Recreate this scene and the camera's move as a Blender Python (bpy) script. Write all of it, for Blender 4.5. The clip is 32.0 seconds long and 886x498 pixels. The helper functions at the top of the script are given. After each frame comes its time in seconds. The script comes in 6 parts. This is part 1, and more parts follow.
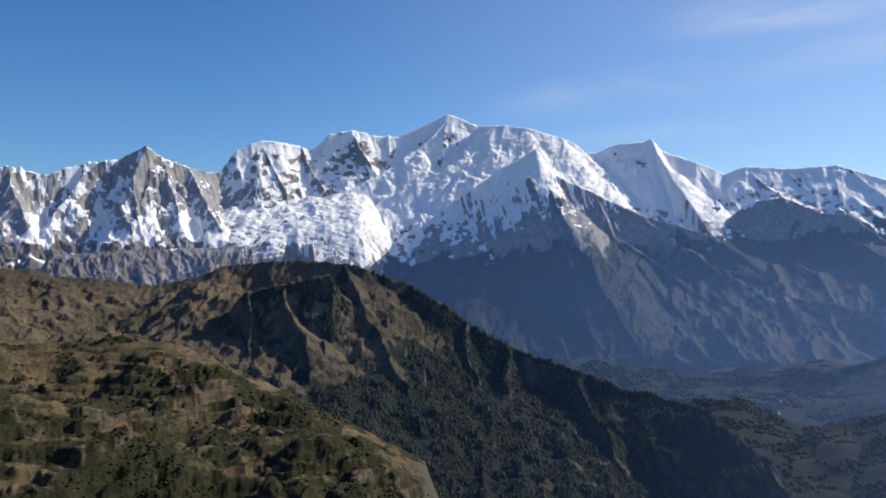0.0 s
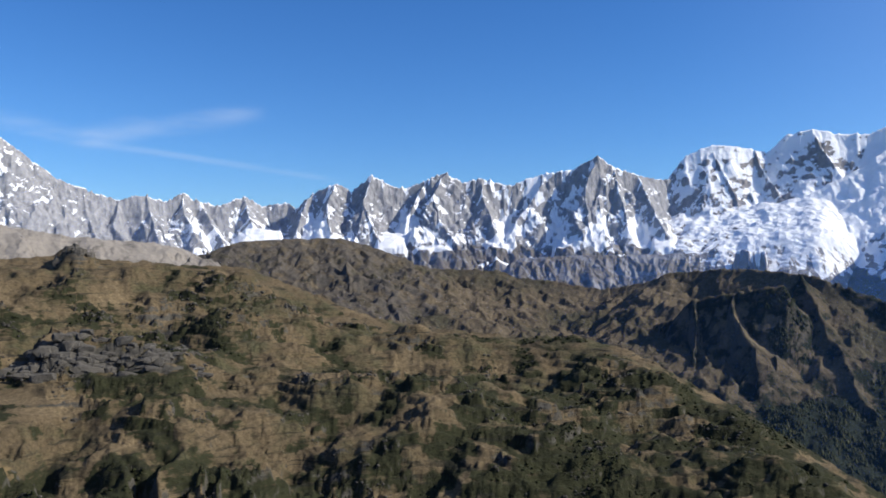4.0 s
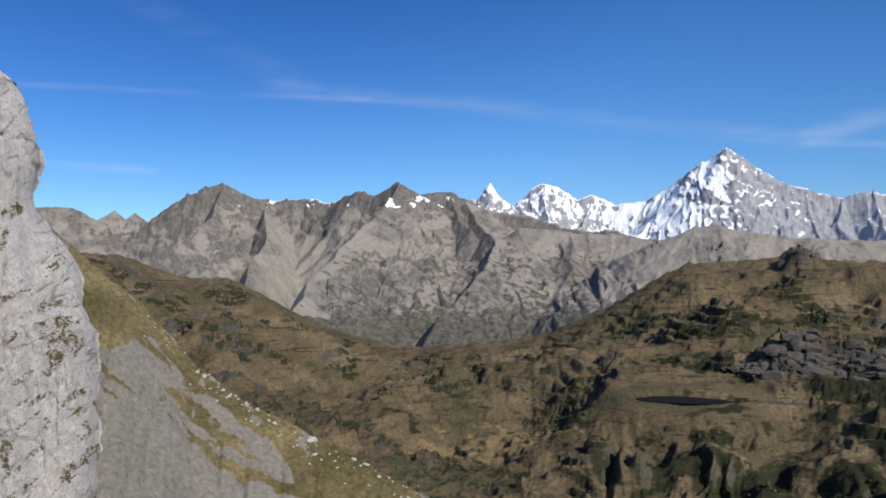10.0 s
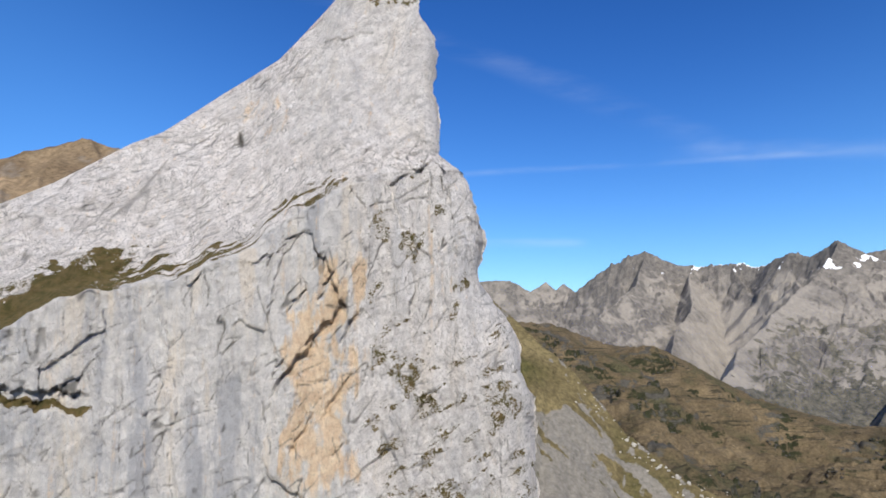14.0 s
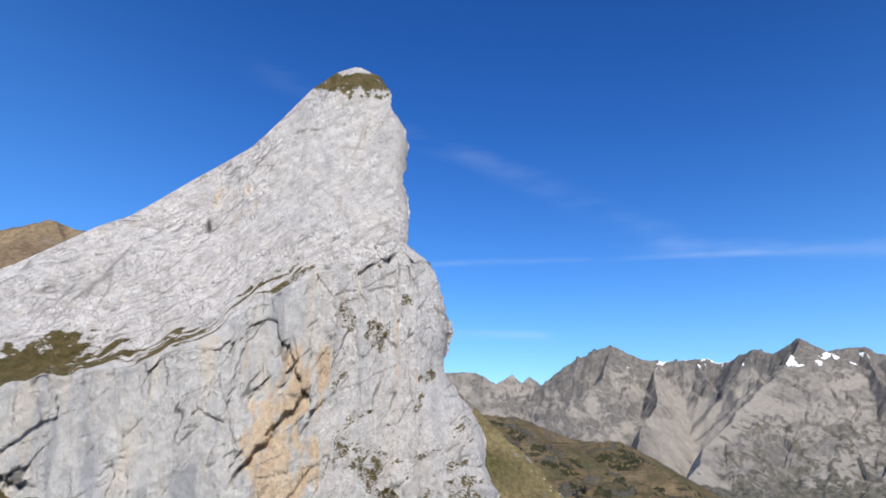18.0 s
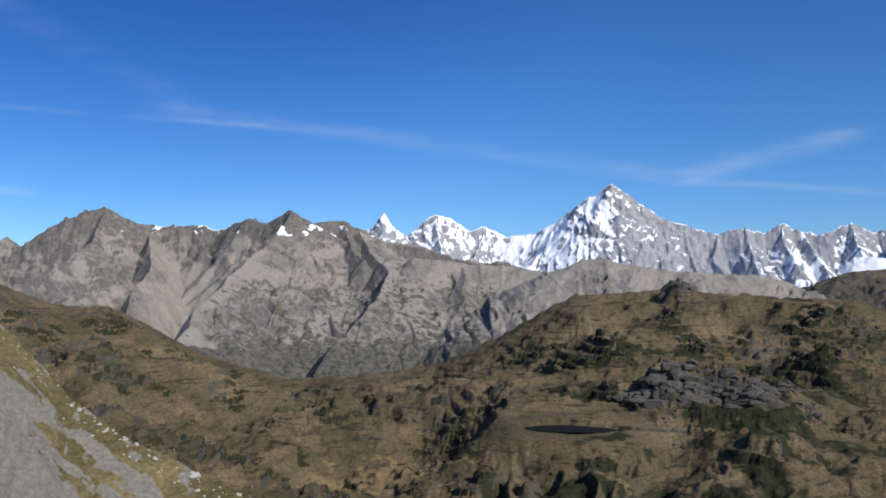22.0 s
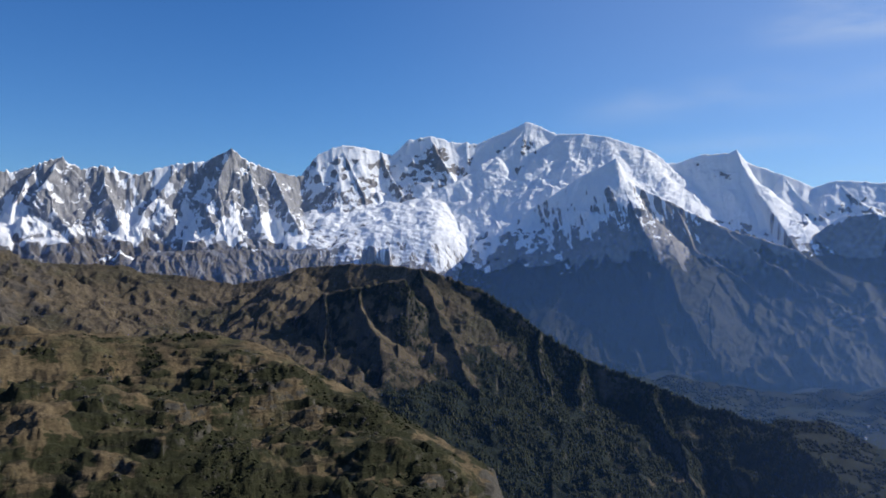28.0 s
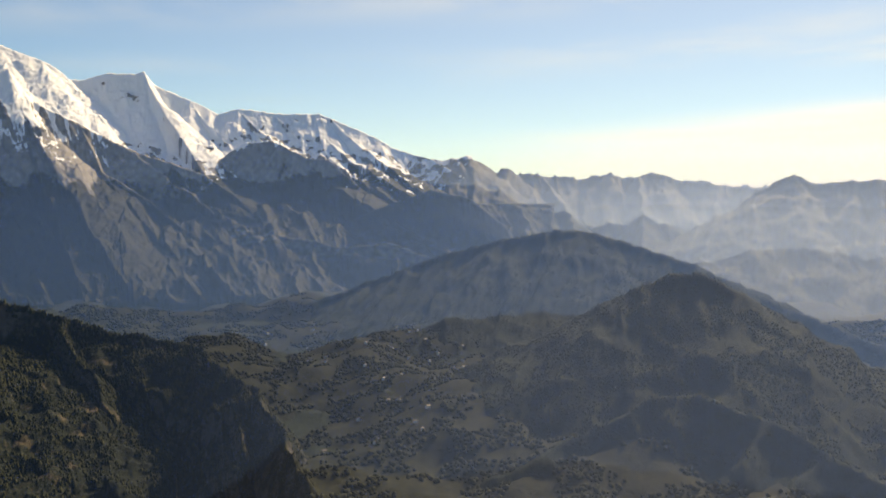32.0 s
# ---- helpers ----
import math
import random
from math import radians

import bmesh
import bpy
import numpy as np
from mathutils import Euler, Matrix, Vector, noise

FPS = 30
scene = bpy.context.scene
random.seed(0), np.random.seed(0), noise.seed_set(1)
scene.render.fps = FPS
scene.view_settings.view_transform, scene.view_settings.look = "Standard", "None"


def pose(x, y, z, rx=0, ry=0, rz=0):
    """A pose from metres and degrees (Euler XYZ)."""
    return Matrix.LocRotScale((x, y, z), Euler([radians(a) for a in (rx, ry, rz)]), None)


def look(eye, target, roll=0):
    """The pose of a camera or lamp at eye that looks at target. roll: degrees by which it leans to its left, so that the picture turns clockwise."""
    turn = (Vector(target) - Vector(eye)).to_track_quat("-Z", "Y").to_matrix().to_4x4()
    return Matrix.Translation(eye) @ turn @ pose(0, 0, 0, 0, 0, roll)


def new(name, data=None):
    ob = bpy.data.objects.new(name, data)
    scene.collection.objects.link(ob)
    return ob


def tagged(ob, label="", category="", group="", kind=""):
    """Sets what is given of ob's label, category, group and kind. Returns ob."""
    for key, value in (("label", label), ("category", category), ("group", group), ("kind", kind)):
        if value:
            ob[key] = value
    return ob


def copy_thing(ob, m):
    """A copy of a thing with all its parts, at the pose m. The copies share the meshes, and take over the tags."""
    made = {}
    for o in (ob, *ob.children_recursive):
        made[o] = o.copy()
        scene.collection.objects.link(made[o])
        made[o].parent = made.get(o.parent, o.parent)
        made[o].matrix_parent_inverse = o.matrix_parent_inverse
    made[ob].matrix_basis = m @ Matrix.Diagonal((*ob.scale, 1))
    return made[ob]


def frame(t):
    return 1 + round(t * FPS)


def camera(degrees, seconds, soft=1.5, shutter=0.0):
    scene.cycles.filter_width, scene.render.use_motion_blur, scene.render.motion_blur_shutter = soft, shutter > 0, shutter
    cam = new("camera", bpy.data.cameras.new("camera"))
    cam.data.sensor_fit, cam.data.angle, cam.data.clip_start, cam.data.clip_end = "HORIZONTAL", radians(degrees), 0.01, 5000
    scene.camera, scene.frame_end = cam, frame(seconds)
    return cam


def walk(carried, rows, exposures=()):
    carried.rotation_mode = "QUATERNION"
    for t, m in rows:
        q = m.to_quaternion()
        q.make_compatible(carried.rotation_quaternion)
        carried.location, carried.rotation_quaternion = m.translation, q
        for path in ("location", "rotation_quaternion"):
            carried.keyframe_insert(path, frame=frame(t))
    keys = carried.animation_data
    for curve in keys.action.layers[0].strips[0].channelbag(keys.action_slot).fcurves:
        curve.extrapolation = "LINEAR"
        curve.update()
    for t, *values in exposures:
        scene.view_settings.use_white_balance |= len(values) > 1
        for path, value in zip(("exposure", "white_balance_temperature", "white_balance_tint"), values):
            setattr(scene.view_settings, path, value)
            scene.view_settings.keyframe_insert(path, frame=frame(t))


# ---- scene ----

# ---------------------------------------------------------------- camera
EYE = 1000.0  # height of the eye; the valley floor lies about 390 m lower
PATH = [  # seconds, turn to the left, tilt up, roll, in degrees
    (0, -0.00, 0.49, 1.13),
    (0.5, 2.95, 0.55, 0.87),
    (1, 6.39, 0.64, 0.90),
    (1.5, 11.28, 1.52, 1.02),
    (2, 15.55, 0.68, 0.86),
    (2.5, 19.68, 0.42, 0.75),
    (3, 23.72, 0.16, 0.44),
    (3.5, 27.50, 1.18, -0.10),
    (5.5, 37.35, -0.36, -0.68),
    (6, 40.52, 0.04, -0.89),
    (6.5, 44.60, -0.40, -0.53),
    (7, 49.50, -1.58, -0.12),
    (7.5, 53.74, -1.27, -0.83),
    (8, 58.49, -0.61, -0.32),
    (8.5, 62.96, -0.47, -0.09),
    (9, 68.80, 0.34, -0.17),
    (9.5, 72.88, 1.04, -0.16),
    (10, 78.00, 1.24, 0.45),
    (10.5, 82.59, 0.53, 0.30),
    (11, 87.71, 0.57, 0.33),
    (11.5, 92.34, 0.26, 0.44),
    (12, 96.83, 1.37, 0.34),
    (12.5, 99.43, 2.14, 0.58),
    (13, 102.85, 4.07, 0.55),
    (13.5, 104.13, 5.05, 0.51),
    (14, 106.95, 6.21, 0.51),
    (14.5, 108.61, 7.52, 0.34),
    (15, 108.87, 9.10, 0.31),
    (15.5, 109.59, 10.46, 0.15),
    (17.5, 107.00, 13.70, -0.09),
    (18, 104.50, 12.49, -0.31),
    (18.5, 101.37, 11.17, -0.53),
    (19, 96.21, 10.55, -0.94),
    (19.5, 90.90, 8.98, -0.74),
    (20, 88.48, 6.30, -0.99),
    (20.5, 84.68, 4.05, -1.15),
    (21, 80.10, 3.61, -0.73),
    (21.5, 75.60, 3.51, -0.32),
    (22, 70.53, 3.30, -0.03),
    (22.5, 66.37, 2.44, 0.13),
    (23, 61.59, 2.48, 0.02),
    (23.5, 56.04, 0.95, 0.01),
    (24, 49.86, 0.44, 0.14),
    (24.5, 43.96, 0.07, 0.24),
    (25, 37.55, 0.72, 0.26),
    (25.5, 30.96, 0.93, 0.13),
    (27.5, 12.75, 2.18, -1.08),
    (28, 5.23, 1.00, -0.53),
    (28.5, -0.74, 0.55, -0.00),
    (29, -5.37, -0.08, 0.31),
    (29.5, -9.74, -0.77, 0.36),
    (30, -15.04, -1.71, 0.14),
    (30.5, -20.23, -1.83, -0.25),
    (31, -25.22, -2.86, -0.39),
    (31.5, -30.10, -3.59, -0.26),
    (32, -34.24, -4.01, -0.32),
]
LENS = 56.68
EXPOSURES = ((0, 0.03, 7300, 10), (1.5, -0.08, 6900, 10), (3.5, 0.14, 6600, 10), (6, 0.15, 6500, 10), (8, 0.1, 6500, 10), (9.5, -0.1, 6500, 10), (11, -0.06, 6500, 10), (13, 0.1, 6500, 10), (18, 0.18, 6300, 10), (20, 0.0, 6450, 10), (21, -0.12, 6300, 10), (24, -0.1, 6400, 10), (25.5, -0.1, 6300, 10), (28, -0.16, 6600, 10), (29, 0.1, 7300, 10), (30, 0.3, 7700, 10), (31, 0.27, 9300, 10), (32, 0.28, 12300, 10))



def stand(yaw, pitch, roll):
    """The camera is held at arm's length by someone who turns on the spot."""
    a = radians(-yaw)
    return pose(0.45 * math.sin(a), 0.45 * math.cos(a), EYE, 90 + pitch, roll, yaw)


cam = camera(LENS, 32.0, soft=1.7)
walk(cam, [(t, stand(y, p, r)) for t, y, p, r in PATH], EXPOSURES)

# ---------------------------------------------------------------- light
SUN_AZ, SUN_EL = 66.0, 34.0
world = bpy.data.worlds.new("sky")
scene.world = world
world.use_nodes = True
wn, wl = world.node_tree.nodes, world.node_tree.links
wn.clear()
w_out = wn.new("ShaderNodeOutputWorld")
w_bg = wn.new("ShaderNodeBackground")
w_sky = wn.new("ShaderNodeTexSky")
w_sky.sky_type = "NISHITA"
w_sky.sun_disc = False
w_sky.sun_elevation, w_sky.sun_rotation = radians(SUN_EL), radians(SUN_AZ)
w_sky.altitude, w_sky.air_density, w_sky.dust_density, w_sky.ozone_density = 2300, 1.15, 0.6, 2.0
w_bg.inputs["Strength"].default_value = 0.105
w_sat = wn.new("ShaderNodeHueSaturation")
w_sat.inputs["Saturation"].default_value = 1.25
wl.new(w_sky.outputs[0], w_sat.inputs["Color"])
w_tint = wn.new("ShaderNodeMix")
w_tint.data_type, w_tint.blend_type = "RGBA", "MULTIPLY"
w_tint.inputs[0].default_value = 1.0
w_tint.inputs[7].default_value = (0.64, 0.9, 1.24, 1)
wl.new(w_sat.outputs[0], w_tint.inputs[6])


def heaven(az, el):
    a, e = radians(az), radians(el)
    return Vector((math.sin(a) * math.cos(e), math.cos(a) * math.cos(e), math.sin(e)))


def w_math(op, a, b=None):
    m = wn.new("ShaderNodeMath")
    m.operation = op
    for k, v in enumerate((a, b)):
        if v is not None:
            if isinstance(v, (int, float)):
                m.inputs[k].default_value = v
            else:
                wl.new(v, m.inputs[k])
    return m.outputs[0]


def w_step(value, lo, hi):
    m = wn.new("ShaderNodeMapRange")
    m.interpolation_type = "SMOOTHSTEP"
    m.inputs["From Min"].default_value, m.inputs["From Max"].default_value = lo, hi
    wl.new(value, m.inputs["Value"])
    return m.outputs["Result"]


w_dir = wn.new("ShaderNodeTexCoord").outputs["Generated"]


def w_dot(v):
    d = wn.new("ShaderNodeVectorMath")
    d.operation = "DOT_PRODUCT"
    wl.new(w_dir, d.inputs[0])
    d.inputs[1].default_value = v
    return d.outputs["Value"]


def w_noise(scale, stretch, detail=5):
    mp = wn.new("ShaderNodeMapping")
    mp.inputs["Scale"].default_value = stretch
    wl.new(w_dir, mp.inputs["Vector"])
    t = wn.new("ShaderNodeTexNoise")
    t.inputs["Scale"].default_value, t.inputs["Detail"].default_value, t.inputs["Roughness"].default_value = scale, detail, 0.6
    wl.new(mp.outputs[0], t.inputs["Vector"])
    return t.outputs["Fac"]


def streak(a, b, width, strength, wisp):
    """A thin line of high cloud between two bearings, frayed along its length."""
    p, q = heaven(*a), heaven(*b)
    n = p.cross(q).normalized()
    mid = (p + q).normalized()
    near = w_step(w_math("ABSOLUTE", w_math("ADD", w_dot(n), w_math("MULTIPLY", w_math("SUBTRACT", wisp, 0.5), width * 1.2))), width, 0)
    reach = w_step(w_dot(mid), math.cos(p.angle(q) * 0.56), math.cos(p.angle(q) * 0.36))
    fray = w_step(wisp, 0.3, 0.75)
    return w_math("MULTIPLY", w_math("MULTIPLY", near, reach), w_math("MULTIPLY", fray, strength * 0.6))


w_wisp = w_noise(5.0, (1, 1, 5), 6)
w_cloud = w_math("MULTIPLY", w_step(w_noise(2.2, (1.2, 0.7, 7), 6), 0.52, 0.85), w_step(w_dot(heaven(75, 12)), 0.45, 1.0))
w_cloud = w_math("ADD", w_cloud, w_math("MULTIPLY", w_step(w_dot(heaven(80, 12)), -0.1, 1.0), 0.27))
for st in (((-118, 24), (-86, 11.5), 0.022, 0.17), ((-92, 12.5), (-52, 7.6), 0.016, 0.3), ((-110, 11.2), (-80, 11.4), 0.006, 0.35),
           ((-106, 6.6), (-97, 6.4), 0.008, 0.3), ((-55, 7.8), (-43, 10.4), 0.02, 0.45), ((-60, 8.2), (-36, 5.6), 0.006, 0.25),
           ((4, 10), (44, 12.5), 0.03, 0.3), ((16, 15), (50, 14), 0.04, 0.45), ((8, 7.5), (36, 9), 0.02, 0.2), ((34, 8), (66, 10), 0.03, 0.35), ((20, 22), (60, 17), 0.04, 0.12)):
    w_cloud = w_math("ADD", w_cloud, streak(*st, w_wisp))
w_mix = wn.new("ShaderNodeMix")
w_mix.data_type = "RGBA"
wl.new(w_math("MINIMUM", w_cloud, 1.0), w_mix.inputs[0])
w_deep = wn.new("ShaderNodeMix")
w_deep.data_type, w_deep.blend_type = "RGBA", "MULTIPLY"
wl.new(w_step(w_dot(heaven(-98, 38)), 0.76, 1.0), w_deep.inputs[0])
wl.new(w_tint.outputs[2], w_deep.inputs[6])
w_deep.inputs[7].default_value = (0.5, 0.62, 0.76, 1)
wl.new(w_deep.outputs[2], w_mix.inputs[6])
w_mix.inputs[7].default_value = (7.2, 8.0, 9.0, 1)
# the bright bank of high cloud low over the southern horizon
w_bank = w_step(w_dot(heaven(31, 3.0).cross(heaven(64, 6.0)).normalized()), -0.012, 0.02)
w_bank = w_math("MULTIPLY", w_bank, w_step(w_dot(heaven(80, 3)), 0.66, 0.93))
w_bank = w_math("MULTIPLY", w_bank, w_math("ADD", 0.4, w_math("MULTIPLY", w_step(w_noise(2.6, (1, 1, 16), 5), 0.36, 0.62), 0.6)))
w_low = wn.new("ShaderNodeMix")
w_low.data_type = "RGBA"
wl.new(w_math("MINIMUM", w_bank, 1.0), w_low.inputs[0])
wl.new(w_mix.outputs[2], w_low.inputs[6])
w_low.inputs[7].default_value = (8.6, 9.2, 10.6, 1)
wl.new(w_low.outputs[2], w_bg.inputs["Color"])
wl.new(w_bg.outputs[0], w_out.inputs["Surface"])

sun = new("sun", bpy.data.lights.new("sun", "SUN"))
sun.data.energy, sun.data.angle, sun.data.color = 5.6, radians(0.53), (1.0, 0.95, 0.86)
sun.matrix_world = look((0, 0, 2000), (-math.sin(radians(SUN_AZ)) * math.cos(radians(SUN_EL)) * 100,
                                       -math.cos(radians(SUN_AZ)) * math.cos(radians(SUN_EL)) * 100,
                                       2000 - math.sin(radians(SUN_EL)) * 100))

# ---------------------------------------------------------------- noise
_rng = np.random.RandomState(7)
PERM = np.tile(_rng.permutation(256), 3)
_ang = _rng.rand(256) * 2 * np.pi
GX, GY = np.cos(_ang), np.sin(_ang)


def perlin(x, y, seed=0):
    x = np.asarray(x, float) + seed * 17.31
    y = np.asarray(y, float) + seed * 9.77
    xi, yi = np.floor(x).astype(int), np.floor(y).astype(int)
    xf, yf = x - xi, y - yi
    u, v = xf * xf * xf * (xf * (xf * 6 - 15) + 10), yf * yf * yf * (yf * (yf * 6 - 15) + 10)
    xi &= 255
    yi &= 255

    def g(ix, iy, dx, dy):
        h = PERM[PERM[ix] + iy]
        return GX[h] * dx + GY[h] * dy
    x1, y1 = (xi + 1) & 255, (yi + 1) & 255
    a = g(xi, yi, xf, yf) + u * (g(x1, yi, xf - 1, yf) - g(xi, yi, xf, yf))
    b = g(xi, y1, xf, yf - 1) + u * (g(x1, y1, xf - 1, yf - 1) - g(xi, y1, xf, yf - 1))
    return (a + v * (b - a)) * 1.5


def fbm(x, y, octaves=5, seed=0, gain=0.5):
    out, amp, f = 0.0, 1.0, 1.0
    for i in range(octaves):
        out = out + amp * perlin(x * f, y * f, seed + i)
        amp *= gain
        f *= 2.03
    return out


def ridged(x, y, octaves=5, seed=0, gain=0.5):
    """Sharp crests at 1, hollows towards 0."""
    out, amp, f, total, w = 0.0, 1.0, 1.0, 0.0, 1.0
    for i in range(octaves):
        n = 1 - np.abs(perlin(x * f, y * f, seed + i)) * 1.6
        n = np.clip(n, 0, 1) ** 2
        out = out + amp * n * w
        total += amp
        w = np.clip(n * 1.4, 0.25, 1)
        amp *= gain
        f *= 2.07
    return out / total


def facets(x, y, seed=0, tilt=1.0):
    """Broken planes: each cell is a tilted flat face. Gives the offset, from about -1 to 1, and how near the next cell is."""
    xi, yi = np.floor(x).astype(int), np.floor(y).astype(int)
    best, second, out = np.full(x.shape, 9.0), np.full(x.shape, 9.0), np.zeros(x.shape)
    for i in (-1, 0, 1):
        for j in (-1, 0, 1):
            h = PERM[PERM[(xi + i + seed * 7) & 255] + ((yi + j + seed * 13) & 255)]
            h2, h3, h4 = PERM[h + 1], PERM[h + 90], PERM[h + 171]
            dx, dy = x - (xi + i + h / 256), y - (yi + j + h2 / 256)
            d = np.hypot(dx, dy)
            m = d < best
            second = np.where(m, best, np.minimum(second, d))
            best = np.where(m, d, best)
            out = np.where(m, (h3 / 128 - 1) * 0.5 + tilt * ((h4 / 128 - 1) * dx + (h / 128 - 1) * dy), out)
    return out, second - best


def smooth(a, b, x):
    t = np.clip((x - a) / (b - a), 0, 1)
    return t * t * (3 - 2 * t)


def spot(az, el, r):
    """A place from its bearing and height angle as seen from the eye, and its distance."""
    a = radians(az)
    return Vector((r * math.sin(a), r * math.cos(a), EYE + r * math.tan(radians(el))))


# ---------------------------------------------------------------- mesh helpers
def grid_mesh(name, X, Y, Z, closed=False, flip=False, keep=None, **layers):
    """A sheet of quads from three arrays of rows and columns; keep picks quads, layers become point attributes."""
    n, m = X.shape
    co = np.stack([X, Y, Z], -1).reshape(-1, 3).astype(np.float32)
    i = np.arange(n * m).reshape(n, m)
    if closed:
        i = np.concatenate([i, i[:, :1]], 1)
    a, b, c, d = i[:-1, :-1], i[:-1, 1:], i[1:, 1:], i[1:, :-1]
    q = np.stack([a, d, c, b] if flip else [a, b, c, d], -1).reshape(-1, 4)
    if keep is not None:
        q = q[np.asarray(keep)[:-1, :q.shape[0] // (n - 1)].reshape(-1)]
    used, inv = np.unique(q, return_inverse=True)
    q = inv.reshape(-1, 4)
    me = bpy.data.meshes.new(name)
    me.vertices.add(len(used))
    me.vertices.foreach_set("co", co[used].ravel())
    me.loops.add(q.size)
    me.loops.foreach_set("vertex_index", q.ravel().astype(np.int32))
    me.polygons.add(len(q))
    me.polygons.foreach_set("loop_start", np.arange(0, q.size, 4, dtype=np.int32))
    me.update(calc_edges=True)
    me.shade_smooth()
    for key, v in layers.items():
        at = me.attributes.new(key, "FLOAT", "POINT")
        at.data.foreach_set("value", np.broadcast_to(v, X.shape).reshape(-1)[used].astype(np.float32))
    return me


def thing(name, me, material, label, category, kind="", group=""):
    ob = new(name, me)
    if me is not None:
        me.materials.append(material)
    return tagged(ob, label, category, group, kind)


def part(name, me, material, parent, label=""):
    ob = new(name, me)
    if material and not me.materials:
        me.materials.append(material)
    ob.parent = parent
    return tagged(ob, label)


def mountain(name, X, Y, Z, pieces, material, label, category, rim=True, **layers):
    """One thing whose pieces, (name, mask, label), are meshes of their own."""
    root = thing(name, None, None, label, category)
    Z = skirt(Z) if rim else Z
    left = np.ones(X.shape, bool)
    for piece, mask, text in pieces:
        k = left if mask is None else left & mask
        left = left & ~k
        if k[:-1, :-1].any():
            part(piece, grid_mesh(piece, X, Y, Z, keep=k, **layers), material, root, text)
    return root


def polar(az0, az1, r0, r1, na, nr, bend=1.0):
    az = np.radians(np.linspace(az0, az1, na))[None, :]
    t = np.linspace(0, 1, nr)[:, None]
    r = r0 + (r1 - r0) * t ** bend
    return np.degrees(az) + 0 * r, r + 0 * az, r * np.sin(az), r * np.cos(az)


def relief(X, Y, ridges, base, seed, rib=60.0, ribs=30.0, warp=12.0, warp_len=90.0):
    """Height of a mountain made of crest lines: each is a list of (bearing, height angle, distance), with the steepness
    of its flanks, the distance over which they ease, and the raggedness of its crest in metres.
    A fifth number makes the flank to the right of the line's course steeper.
    Gives the height, the distance from the crest, how deep in a gully a place lies, and the crest that it belongs to."""
    xs = X + warp * fbm(X / warp_len, Y / warp_len, 4, seed + 40)
    ys = Y + warp * fbm(X / warp_len, Y / warp_len, 4, seed + 50)
    H = np.full(X.shape, -1e9)
    D, S, J, K = np.zeros(X.shape), np.zeros(X.shape), np.zeros(X.shape), np.zeros(X.shape, int)
    for k, (pts, steep, ease, jag, *wall) in enumerate(ridges):
        p = [spot(*q) for q in pts]
        run = 1000.0 * k
        for a, b in zip(p[:-1], p[1:]):
            dx, dy = b.x - a.x, b.y - a.y
            ll = math.hypot(dx, dy) + 1e-6
            t = ((xs - a.x) * dx + (ys - a.y) * dy) / ll
            s = np.clip(t / ll, 0, 1)
            d = np.hypot(xs - a.x - s * dx, ys - a.y - s * dy)
            drop = steep * d * (1 - 0.4 * d / (d + ease))
            if wall:
                drop = drop * np.where((xs - a.x) * dy - (ys - a.y) * dx > 0, wall[0], 1.0)
            h = a.z + s * (b.z - a.z) - drop
            m = h > H
            H[m] = h[m]
            D[m] = d[m]
            S[m] = t[m] + run
            J[m] = jag
            K[m] = k
            run += ll
    rb = ridged(S / rib, D / (rib * 6), 4, seed)
    H = H + J * (1.7 * ridged(S / (rib * 0.6), 0 * S + 0.37, 3, seed + 9) - 1.0) * np.exp(-D / (rib * 0.7))
    H = H - np.minimum(D * 0.45, ribs) * (0.75 - rb) * 1.6
    return np.maximum(H, base), D, 1 - rb, K


def buttresses(crest, base_el, reach, steep, seed, every=0.0):
    """Side ridges that come down towards the eye from the tops of a crest line, each leaning a little to one side."""
    rnd = random.Random(seed)
    out = []
    for i in range(1, len(crest) - 1):
        az, el, r = crest[i]
        if el >= max(crest[i - 1][1], crest[i + 1][1]) - every:
            lean = rnd.uniform(-1.8, 2.2)
            fall = el - base_el
            f = rnd.uniform(0.6, 1.25)
            out.append(([(az, el - 0.05, r), (az + 0.25 * lean, el - 0.42 * fall, r - 0.3 * reach * f), (az + 0.55 * lean, base_el + 0.25 * fall, r - 0.65 * reach * f), (az + lean, base_el - 0.3, r - reach * f)], steep, 600, 5))
    return out


def skirt(H):
    """Bring the rim of a sheet down below the ground."""
    H[0, :] = H[-1, :] = EYE - 440
    H[:, 0] = H[:, -1] = EYE - 440
    return H


def sample(H, box, az, r, bend=1.0):
    """The height of a polar sheet at a bearing and distance."""
    az0, az1, r0, r1 = box
    n, m = H.shape
    c = np.clip((np.asarray(az) - az0) / (az1 - az0) * (m - 1), 0, m - 1.001)
    k = np.clip(((np.asarray(r) - r0) / (r1 - r0)), 0, 1) ** (1 / bend) * (n - 1)
    k = np.clip(k, 0, n - 1.001)
    i, j = k.astype(int), c.astype(int)
    f, g = k - i, c - j
    return (H[i, j] * (1 - f) + H[i + 1, j] * f) * (1 - g) + (H[i, j + 1] * (1 - f) + H[i + 1, j + 1] * f) * g


def flatness(X, Y, Z):
    """The upright share of the surface's normal: 1 on the level, 0 on a wall."""
    def cut(v, ax):
        return np.gradient(v, axis=ax)
    ax, ay, az_ = cut(X, 0), cut(Y, 0), cut(Z, 0)
    bx, by, bz = cut(X, 1), cut(Y, 1), cut(Z, 1)
    nx, ny, nz = ay * bz - az_ * by, az_ * bx - ax * bz, ax * by - ay * bx
    return np.abs(nz) / np.sqrt(nx * nx + ny * ny + nz * nz + 1e-9)


